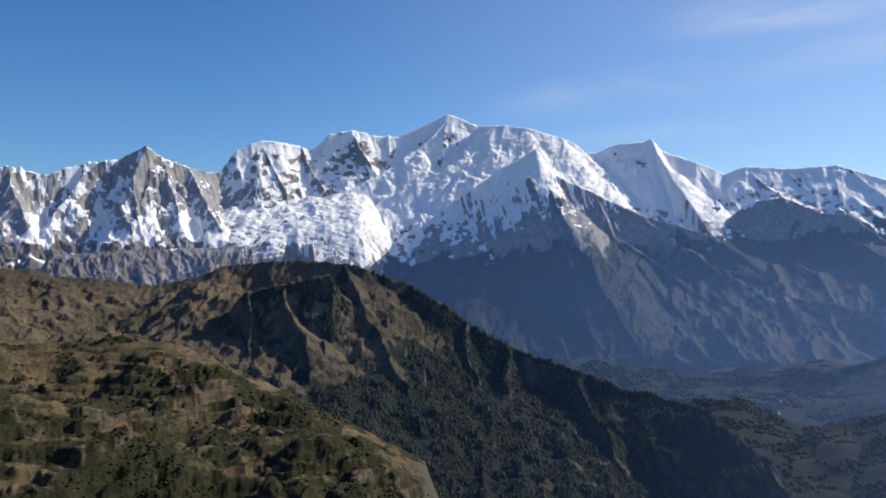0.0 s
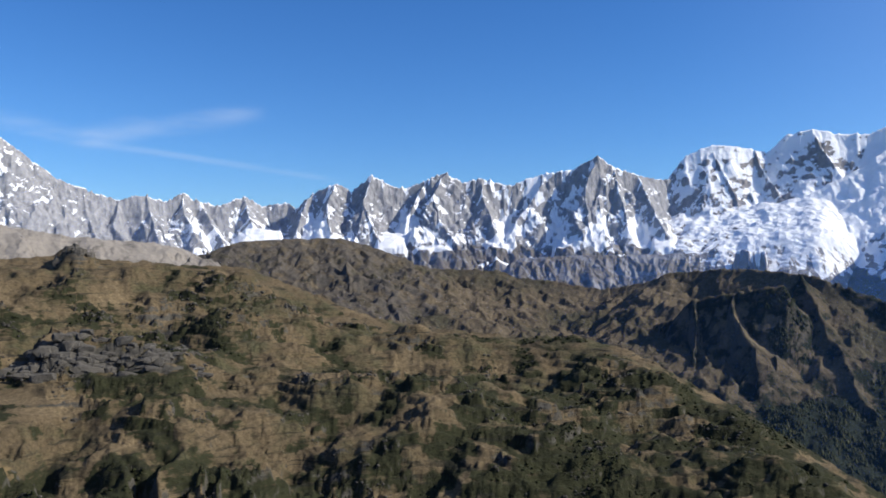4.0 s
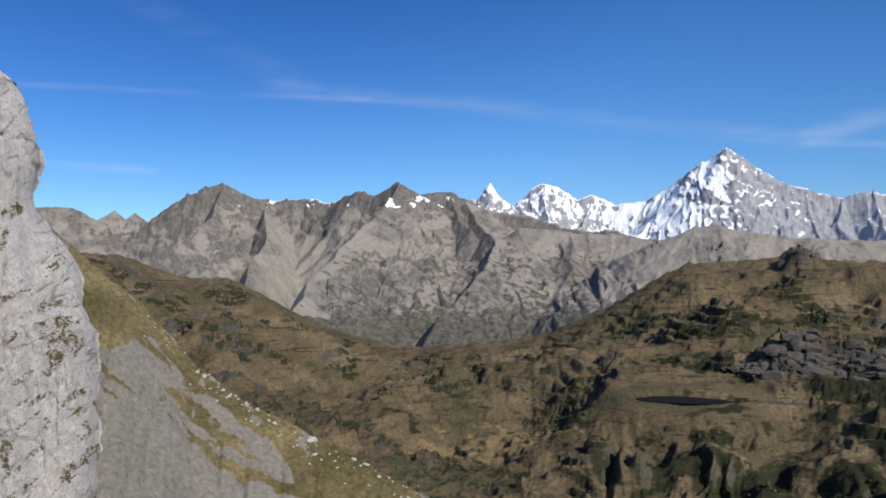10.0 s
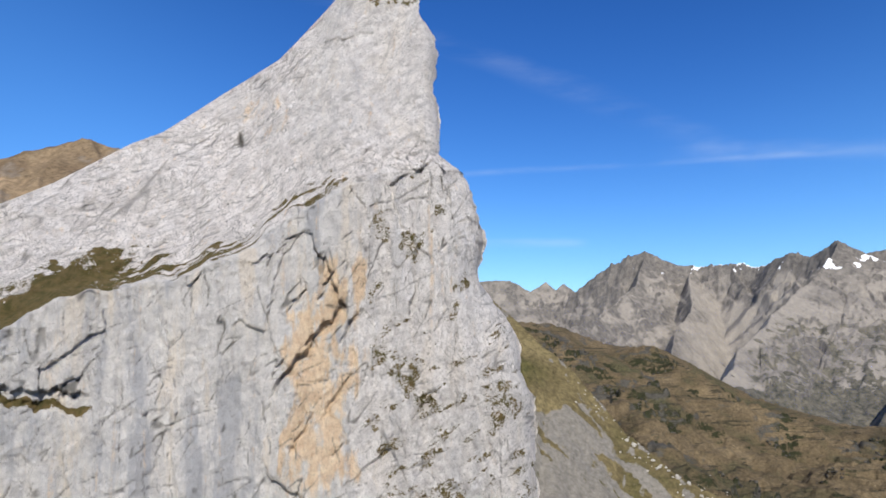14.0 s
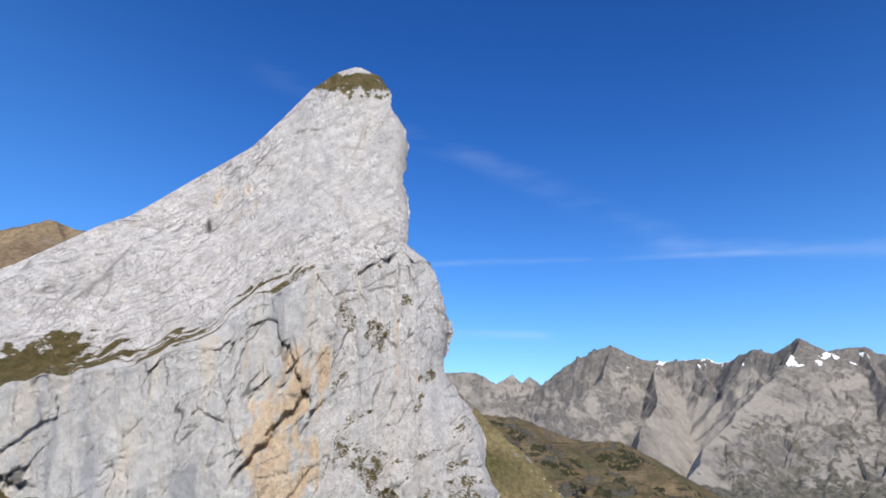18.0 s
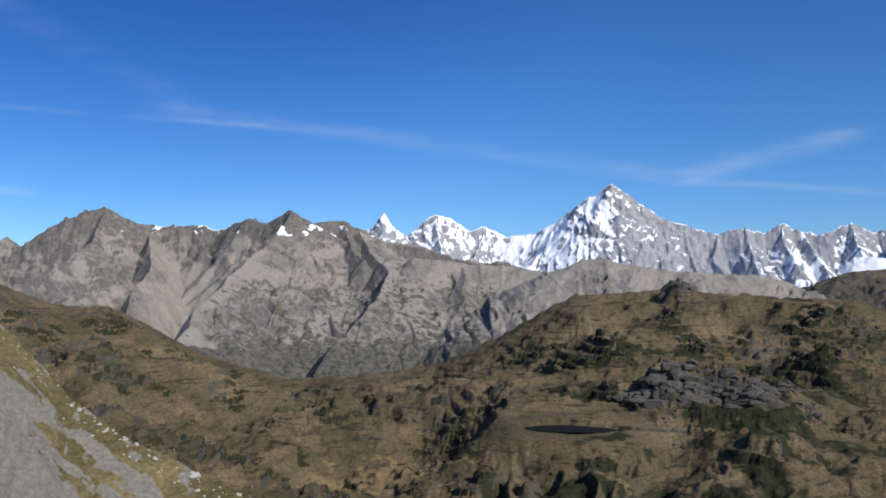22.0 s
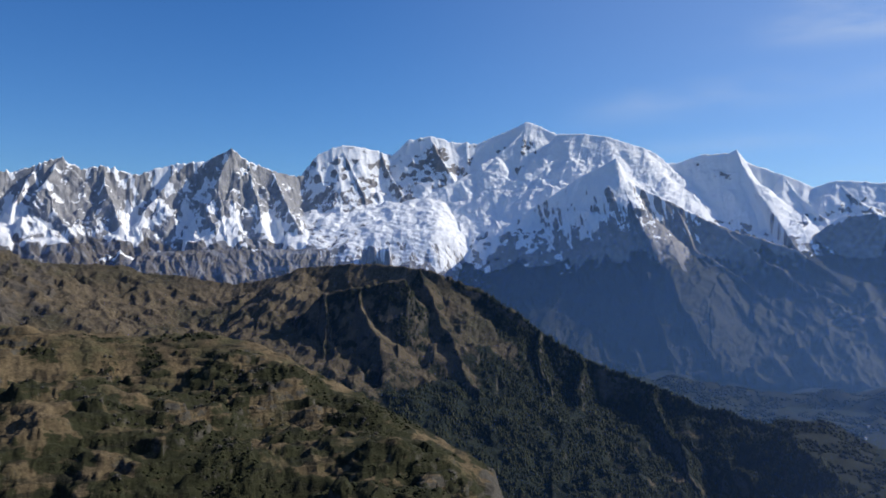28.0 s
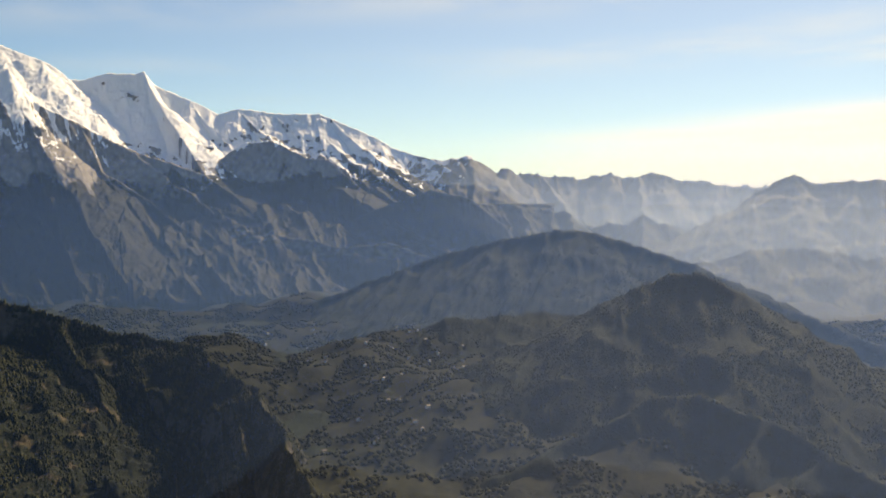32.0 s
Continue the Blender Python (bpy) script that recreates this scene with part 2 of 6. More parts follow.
def height_angle(X, Y, Z):
    return np.degrees(np.arctan2(Z - EYE, np.hypot(X, Y)))


# ---------------------------------------------------------------- materials
def mat(name, rough=0.9, spec=0.2):
    m = bpy.data.materials.new(name)
    m.use_nodes = True
    b = m.node_tree.nodes["Principled BSDF"]
    b.inputs["Roughness"].default_value = rough
    b.inputs["Specular IOR Level"].default_value = spec
    return m, m.node_tree.nodes, m.node_tree.links, b


def n_noise(nodes, links, scale, detail=6, rough=0.55, stretch=None, turn=None, distort=0.0):
    geo = nodes.new("ShaderNodeNewGeometry")
    mp = nodes.new("ShaderNodeMapping")
    mp.inputs["Scale"].default_value = stretch or (1, 1, 1)
    if turn:
        mp.vector_type = "TEXTURE"
        mp.inputs["Rotation"].default_value = [radians(a) for a in turn]
    links.new(geo.outputs["Position"], mp.inputs["Vector"])
    t = nodes.new("ShaderNodeTexNoise")
    t.inputs["Scale"].default_value = scale
    t.inputs["Detail"].default_value = detail
    t.inputs["Roughness"].default_value = rough
    t.inputs["Distortion"].default_value = distort
    links.new(mp.outputs[0], t.inputs["Vector"])
    return t.outputs["Fac"]


def n_ramp(nodes, links, fac, stops, ease="LINEAR"):
    r = nodes.new("ShaderNodeValToRGB")
    r.color_ramp.interpolation = ease
    e = r.color_ramp.elements
    while len(e) < len(stops):
        e.new(0.5)
    for el, (pos, col) in zip(e, stops):
        el.position = pos
        el.color = (*col, 1) if len(col) == 3 else (col[0], col[0], col[0], 1)
    links.new(fac, r.inputs[0])
    return r.outputs[0]


def n_math(nodes, links, op, a, b=None, clamp=False):
    m = nodes.new("ShaderNodeMath")
    m.operation, m.use_clamp = op, clamp
    for k, v in enumerate((a, b)):
        if v is None:
            continue
        if isinstance(v, (int, float)):
            m.inputs[k].default_value = v
        else:
            links.new(v, m.inputs[k])
    return m.outputs[0]


def n_step(nodes, links, value, lo, hi):
    m = nodes.new("ShaderNodeMapRange")
    m.interpolation_type = "SMOOTHSTEP"
    m.inputs["From Min"].default_value, m.inputs["From Max"].default_value = lo, hi
    links.new(value, m.inputs["Value"])
    return m.outputs["Result"]


def n_mix(nodes, links, fac, a, b):
    m = nodes.new("ShaderNodeMix")
    m.data_type = "RGBA"
    if isinstance(fac, (int, float)):
        m.inputs[0].default_value = fac
    else:
        links.new(fac, m.inputs[0])
    for k, v in ((6, a), (7, b)):
        if isinstance(v, tuple):
            m.inputs[k].default_value = (*v, 1)
        else:
            links.new(v, m.inputs[k])
    return m.outputs[2]


def n_geo(nodes, links):
    g = nodes.new("ShaderNodeNewGeometry")
    s1, s2 = nodes.new("ShaderNodeSeparateXYZ"), nodes.new("ShaderNodeSeparateXYZ")
    links.new(g.outputs["Normal"], s1.inputs[0])
    links.new(g.outputs["Position"], s2.inputs[0])
    return s1.outputs[2], s2.outputs


def n_bump(nodes, links, b, height, strength, dist):
    bp = nodes.new("ShaderNodeBump")
    bp.inputs["Strength"].default_value, bp.inputs["Distance"].default_value = strength, dist
    links.new(height, bp.inputs["Height"])
    links.new(bp.outputs[0], b.inputs["Normal"])


def n_cells(nodes, links, scale, stretch, turn, bend):
    """How far a place lies from the joint to the next block, with joints bent by noise."""
    geo = nodes.new("ShaderNodeNewGeometry")
    wob = nodes.new("ShaderNodeTexNoise")
    wob.inputs["Scale"].default_value, wob.inputs["Detail"].default_value = scale * 1.5, 4
    links.new(geo.outputs["Position"], wob.inputs["Vector"])
    off = nodes.new("ShaderNodeVectorMath")
    off.operation = "MULTIPLY_ADD"
    links.new(wob.outputs["Color"], off.inputs[0])
    off.inputs[1].default_value = (bend, bend, bend)
    links.new(geo.outputs["Position"], off.inputs[2])
    mp = nodes.new("ShaderNodeMapping")
    mp.vector_type = "TEXTURE"
    mp.inputs["Rotation"].default_value = [radians(a) for a in turn]
    links.new(off.outputs[0], mp.inputs["Vector"])
    m2 = nodes.new("ShaderNodeMapping")
    m2.inputs["Scale"].default_value = stretch
    links.new(mp.outputs[0], m2.inputs["Vector"])
    vo = nodes.new("ShaderNodeTexVoronoi")
    vo.feature = "DISTANCE_TO_EDGE"
    vo.inputs["Scale"].default_value = scale
    links.new(m2.outputs[0], vo.inputs["Vector"])
    return vo.outputs["Distance"]


def n_attr(nodes, name):
    t = nodes.new("ShaderNodeAttribute")
    t.attribute_name = name
    return t.outputs["Fac"]


def alpine(name, rock_lo, rock_hi, low_lo, low_hi, soil=None, grain=0.05):
    """Rock with snow and with scrub or wood where the point layers "snow" and "low" say."""
    m, N, L, b = mat(name, 0.85, 0.15)
    n1 = n_noise(N, L, grain * 0.35, 8, 0.65)
    n2 = n_noise(N, L, grain, 10, 0.7, (1, 1, 0.5))
    rock = n_ramp(N, L, n2, [(0.32, rock_lo), (0.68, rock_hi)])
    if soil:
        tal = n_math(N, L, "ADD", n_attr(N, "talus"), n_math(N, L, "MULTIPLY", n_math(N, L, "SUBTRACT", n1, 0.5), 0.7))
        rock = n_mix(N, L, n_step(N, L, tal, 0.1, 0.9), rock, n_ramp(N, L, n2, [(0.3, tuple(0.8 * c for c in soil)), (0.7, tuple(1.15 * c for c in soil))]))
    low = n_ramp(N, L, n2, [(0.36, low_lo), (0.64, low_hi)])
    j = n_math(N, L, "MULTIPLY", n_math(N, L, "SUBTRACT", n2, 0.5), 0.8)
    lowf = n_step(N, L, n_math(N, L, "ADD", n_attr(N, "low"), j), 0.4, 0.6)
    snowf = n_step(N, L, n_math(N, L, "ADD", n_attr(N, "snow"), j), 0.42, 0.58)
    col = n_mix(N, L, lowf, rock, low)
    firn = n_ramp(N, L, n1, [(0.3, (0.82, 0.85, 0.89)), (0.6, (0.93, 0.935, 0.945))])
    col = n_mix(N, L, snowf, col, firn)
    L.new(col, b.inputs["Base Color"])
    n_bump(N, L, b, n2, 1.0, 0.35 / grain)
    return m


def moor(name, grass, brown, dark, rock, dark_at=(0.56, 0.64), rock_at=0.62, scale=1.0, bed=None):
    """Mountain pasture: green and brown grass, dark shrubs, bare rock on steep ground; the layers "wood" and "bare" add
    woods, painted shade and stones.
    """
    m, N, L, b = mat(name, 0.95, 0.1)
    nz, pos = n_geo(N, L)
    n1 = n_noise(N, L, 0.008 * scale, 7, 0.6)
    n2 = n_noise(N, L, 0.035 * scale, 9, 0.68, bed)
    n3 = n_noise(N, L, 0.16 * scale, 8, 0.72, bed and (1, 1, 0.4 * bed[2]))
    col = n_ramp(N, L, n1, [(0.36, grass), (0.5, brown), (0.64, tuple(1.45 * c for c in brown))])
    tone = n_ramp(N, L, n3, [(0.3, (0.4,)), (0.7, (1.4,))])
    mul = N.new("ShaderNodeMix")
    mul.data_type, mul.blend_type = "RGBA", "MULTIPLY"
    mul.inputs[0].default_value = 1.0
    L.new(col, mul.inputs[6])
    L.new(tone, mul.inputs[7])
    d = n_math(N, L, "ADD", n_math(N, L, "MULTIPLY", n2, 0.6), n_math(N, L, "MULTIPLY", n3, 0.4))
    d = n_step(N, L, n_math(N, L, "ADD", d, n_math(N, L, "MULTIPLY", n_attr(N, "wood"), 0.28)), *dark_at)
    dry = n_math(N, L, "ADD", n_attr(N, "dry"), n_math(N, L, "MULTIPLY", n_math(N, L, "SUBTRACT", n2, 0.5), 1.0))
    straw = n_ramp(N, L, n3, [(0.3, (0.12, 0.088, 0.046)), (0.7, (0.235, 0.172, 0.09))])
    leaf = n_ramp(N, L, n3, [(0.35, dark), (0.7, tuple(2.2 * c for c in dark))])
    col = n_mix(N, L, d, n_mix(N, L, n_step(N, L, dry, 0.35, 0.75), mul.outputs[2], straw), leaf)
    rk = n_ramp(N, L, n3, [(0.3, tuple(0.45 * c for c in rock)), (0.7, rock)])
    f = n_math(N, L, "ADD", nz, n_math(N, L, "MULTIPLY", n_math(N, L, "SUBTRACT", n2, 0.5), 0.35))
    col = n_mix(N, L, n_step(N, L, f, rock_at + 0.12, rock_at - 0.08), col, rk)
    if bed:
        # broken dark lines along the beds paint ledge shade and shrubs; pale stones, dark tufts
        ledge_dark = n_noise(N, L, 0.06, 6, 0.6, (0.25, 0.25, 5.0))
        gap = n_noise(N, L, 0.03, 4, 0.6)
        cut = n_math(N, L, "MULTIPLY", n_step(N, L, ledge_dark, 0.56, 0.62), n_step(N, L, gap, 0.4, 0.6))
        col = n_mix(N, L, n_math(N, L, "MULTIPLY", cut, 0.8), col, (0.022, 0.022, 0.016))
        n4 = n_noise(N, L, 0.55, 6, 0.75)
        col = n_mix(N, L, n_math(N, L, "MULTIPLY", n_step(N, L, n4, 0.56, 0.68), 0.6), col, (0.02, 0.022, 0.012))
        pale = n_math(N, L, "MULTIPLY", n_step(N, L, n4, 0.4, 0.3), n_step(N, L, gap, 0.45, 0.62))
        col = n_mix(N, L, n_math(N, L, "MULTIPLY", pale, 0.7), col, (0.25, 0.22, 0.175))
    bare = n_math(N, L, "ADD", n_attr(N, "bare"), n_math(N, L, "MULTIPLY", n_math(N, L, "SUBTRACT", n2, 0.5), 1.5))
    col = n_mix(N, L, n_step(N, L, bare, 0.42, 0.6), col, rk)
    L.new(col, b.inputs["Base Color"])
    n_bump(N, L, b, n_math(N, L, "ADD", n3, n2), 0.9, 3.0 / scale)
    return m


def valley_ground():
    """Meadows in irregular plots between woods."""
    m, N, L, b = mat("valley_ground", 0.95, 0.1)
    geo = N.new("ShaderNodeNewGeometry")
    vo = N.new("ShaderNodeTexVoronoi")
    vo.inputs["Scale"].default_value = 0.03
    L.new(geo.outputs["Position"], vo.inputs["Vector"])
    sep = N.new("ShaderNodeSeparateColor")
    L.new(vo.outputs["Color"], sep.inputs[0])
    n1 = n_noise(N, L, 0.004, 6, 0.6)
    n2 = n_noise(N, L, 0.06, 8, 0.7)
    field = n_ramp(N, L, sep.outputs[0], [(0.0, (0.035, 0.042, 0.018)), (0.5, (0.1, 0.105, 0.048)), (1.0, (0.24, 0.22, 0.13))])
    # wood tone lowered so that it holds the canopy's own shadow
    wood = n_ramp(N, L, n2, [(0.4, (0.006, 0.009, 0.006)), (0.62, (0.022, 0.025, 0.013))])
    f = n_math(N, L, "ADD", n_math(N, L, "MULTIPLY", sep.outputs[1], 0.35), n1)
    f = n_math(N, L, "ADD", f, n_math(N, L, "MULTIPLY", n_math(N, L, "SUBTRACT", n2, 0.5), 0.5))
    L.new(n_mix(N, L, n_step(N, L, f, 0.97, 1.0), wood, field), b.inputs["Base Color"])
    n_bump(N, L, b, n2, 0.8, 5.0)
    return m


M_snowrock = alpine("snow_and_granite", (0.14, 0.134, 0.13), (0.36, 0.335, 0.315), (0.009, 0.013, 0.009), (0.028, 0.028, 0.019), (0.13, 0.105, 0.07))
M_needles = alpine("granite_needles", (0.15, 0.15, 0.155), (0.39, 0.385, 0.385), (0.1, 0.09, 0.07), (0.19, 0.165, 0.135))
M_grey = alpine("grey_gneiss", (0.064, 0.059, 0.055), (0.19, 0.171, 0.15), (0.035, 0.036, 0.028), (0.15, 0.133, 0.1), (0.25, 0.224, 0.192), grain=0.08)
M_far = alpine("far_range", (0.1, 0.1, 0.085), (0.2, 0.18, 0.15), (0.04, 0.048, 0.028), (0.09, 0.085, 0.05))
M_moor = moor("moorland", (0.074, 0.068, 0.037), (0.113, 0.085, 0.05), (0.017, 0.018, 0.009), (0.095, 0.088, 0.075), dark_at=(0.55, 0.64), rock_at=0.42, scale=1.5, bed=(0.6, 0.6, 3.5))
M_ridge = moor("ridge_moor", (0.063, 0.057, 0.035), (0.094, 0.075, 0.049), (0.008, 0.011, 0.007), (0.12, 0.105, 0.085), rock_at=0.42, scale=0.7)
M_wood = moor("conifer_wood", (0.014, 0.019, 0.01), (0.023, 0.026, 0.013), (0.008, 0.013, 0.008), (0.14, 0.12, 0.1), rock_at=0.25)
M_scree = moor("scree_slope", (0.085, 0.078, 0.03), (0.125, 0.1, 0.05), (0.05, 0.045, 0.02), (0.25, 0.23, 0.2), dark_at=(0.64, 0.72), rock_at=0.3, scale=2.0)
M_valley = valley_ground()
M_summit = moor("brown_scree", (0.17, 0.12, 0.075), (0.2, 0.145, 0.09), (0.13, 0.1, 0.065), (0.25, 0.2, 0.15), rock_at=0.3)


def limestone():
    """Pale slab broken into blocks along the beds, grey streaked wall, orange scar and turf."""
    m, N, L, b = mat("limestone", 0.9, 0.15)
    n1 = n_noise(N, L, 0.035, 6, 0.6)
    n2 = n_noise(N, L, 0.25, 10, 0.7)
    streak = n_noise(N, L, 0.3, 8, 0.66, (1, 1, 0.06))
    stain = n_noise(N, L, 0.09, 6, 0.6, (1, 1, 0.16))
    pit = n_noise(N, L, 1.1, 8, 0.75, (1, 1, 1.6))
    fine = n_noise(N, L, 3.0, 5, 0.75)
    worn = n_noise(N, L, 0.11, 5, 0.65)
    wall = n_attr(N, "wall")
    strata = n_noise(N, L, 0.55, 6, 0.62, (9, 1, 1), (0, -32, 115))
    blocks = n_cells(N, L, 0.33, (2.6, 1, 1), (0, -32, 115), 1.1)
    chips = n_cells(N, L, 0.8, (2.2, 1, 1), (0, -40, 115), 0.6)

    def times(u, v):
        return n_math(N, L, "MULTIPLY", u, v)

    def less(u, v):
        return n_math(N, L, "SUBTRACT", u, v)
    slab = less(1.0, wall)
    bright = n_ramp(N, L, n2, [(0.3, (0.7, 0.64, 0.6)), (0.56, (0.97, 0.91, 0.87))])
    cool = n_ramp(N, L, n2, [(0.3, (0.6, 0.575, 0.55)), (0.62, (0.88, 0.84, 0.8))])
    col = n_mix(N, L, wall, bright, cool)
    # weathering: grey and warm runs down the wall, darker beds on the slab
    col = n_mix(N, L, times(n_step(N, L, streak, 0.52, 0.7), times(wall, 0.55)), col, (0.43, 0.44, 0.475))
    col = n_mix(N, L, times(n_step(N, L, stain, 0.5, 0.62), times(wall, 0.75)), col, (0.47, 0.475, 0.5))
    col = n_mix(N, L, times(n_step(N, L, stain, 0.46, 0.34), times(wall, 0.55)), col, (0.93, 0.8, 0.64))
    col = n_mix(N, L, times(n_step(N, L, strata, 0.5, 0.62), less(0.5, times(wall, 0.35))), col, (0.5, 0.47, 0.44))
    col = n_mix(N, L, times(n_step(N, L, n1, 0.52, 0.66), times(slab, 0.5)), col, (0.62, 0.58, 0.55))
    # the orange scar, in upright tatters
    j = n_math(N, L, "ADD", n_math(N, L, "MULTIPLY", less(streak, 0.5), 3.0), n_math(N, L, "MULTIPLY", less(n2, 0.5), 0.9))
    col = n_mix(N, L, times(n_step(N, L, n_math(N, L, "ADD", n_attr(N, "orange"), j), 0.25, 0.85), 0.85), col, n_ramp(N, L, n2, [(0.35, (0.8, 0.55, 0.33)), (0.65, (0.97, 0.76, 0.52))]))
    # open joints and holes, with the shade inside them put into the colour
    col = n_mix(N, L, times(n_attr(N, "crack"), 0.8), col, (0.13, 0.125, 0.12))
    holes = n_step(N, L, n_math(N, L, "ADD", times(pit, 0.6), times(fine, 0.4)), 0.575, 0.63)
    col = n_mix(N, L, times(holes, 0.8), col, (0.17, 0.16, 0.15))
    split = times(n_step(N, L, blocks, 0.045, 0.0), n_step(N, L, worn, 0.42, 0.58))
    split = n_math(N, L, "ADD", split, times(n_step(N, L, chips, 0.05, 0.0), n_step(N, L, worn, 0.54, 0.4)), True)
    split = times(split, less(0.85, times(wall, 0.55)))
    col = n_mix(N, L, split, col, (0.15, 0.14, 0.13))
    # turf on the ledges, frayed by stones
    g = n_math(N, L, "ADD", n_attr(N, "grass"), n_math(N, L, "ADD", times(less(n2, 0.5), 1.5), times(less(pit, 0.5), 1.5)))
    turf = n_ramp(N, L, n_noise(N, L, 0.3, 6, 0.7), [(0.35, (0.1, 0.09, 0.03)), (0.65, (0.23, 0.165, 0.075))])
    col = n_mix(N, L, n_step(N, L, g, 0.46, 0.58), col, turf)
    L.new(col, b.inputs["Base Color"])
    rise = n_math(N, L, "SUBTRACT", n2, times(n_math(N, L, "ADD", split, holes), 0.45))
    n_bump(N, L, b, n_math(N, L, "ADD", rise, n_math(N, L, "ADD", times(pit, 0.6), times(fine, 0.4))), 1.0, 2.6)
    return m


M_cliff = limestone()

# ---------------------------------------------------------------- ground
AZ, RR, X, Y = polar(-180, 180, 0.02, 4950, 721, 220, 2.2)
Z = EYE - 1.7 - 0.85 * np.maximum(RR - 3, 0)
rise = np.interp(AZ, [-180, -20, 5, 20, 40, 80, 180], [200, 120, 0, 0, 0, 0, 200]) * smooth(600, 1600, RR)
Z = np.maximum(Z, EYE - 395 + rise + np.where(RR > 900, 46, 16) * fbm(X / 330, Y / 330, 4, 3) + 4 * fbm(X / 60, Y / 60, 3, 5))
# the gorge in front of the wooded spur
SPUR_R = lambda az: np.interp(az, [-10, 4.4, 9, 12, 17.3, 19.3, 21.3, 23.2, 24.8], [2100, 1990, 1930, 1880, 1700, 1560, 1400, 1200, 1010])
Z -= 270 * smooth(20, 190, SPUR_R(AZ) - RR) * smooth(25.2, 23.4, AZ) * smooth(-12, -5, AZ) * smooth(420, 680, RR)
GROUND = Z, (-180, 180, 0.02, 4950)
thing("ground", grid_mesh("ground", X, Y, Z), M_valley, "wide valley floor with meadow plots and dark woods", "ground", "structure")

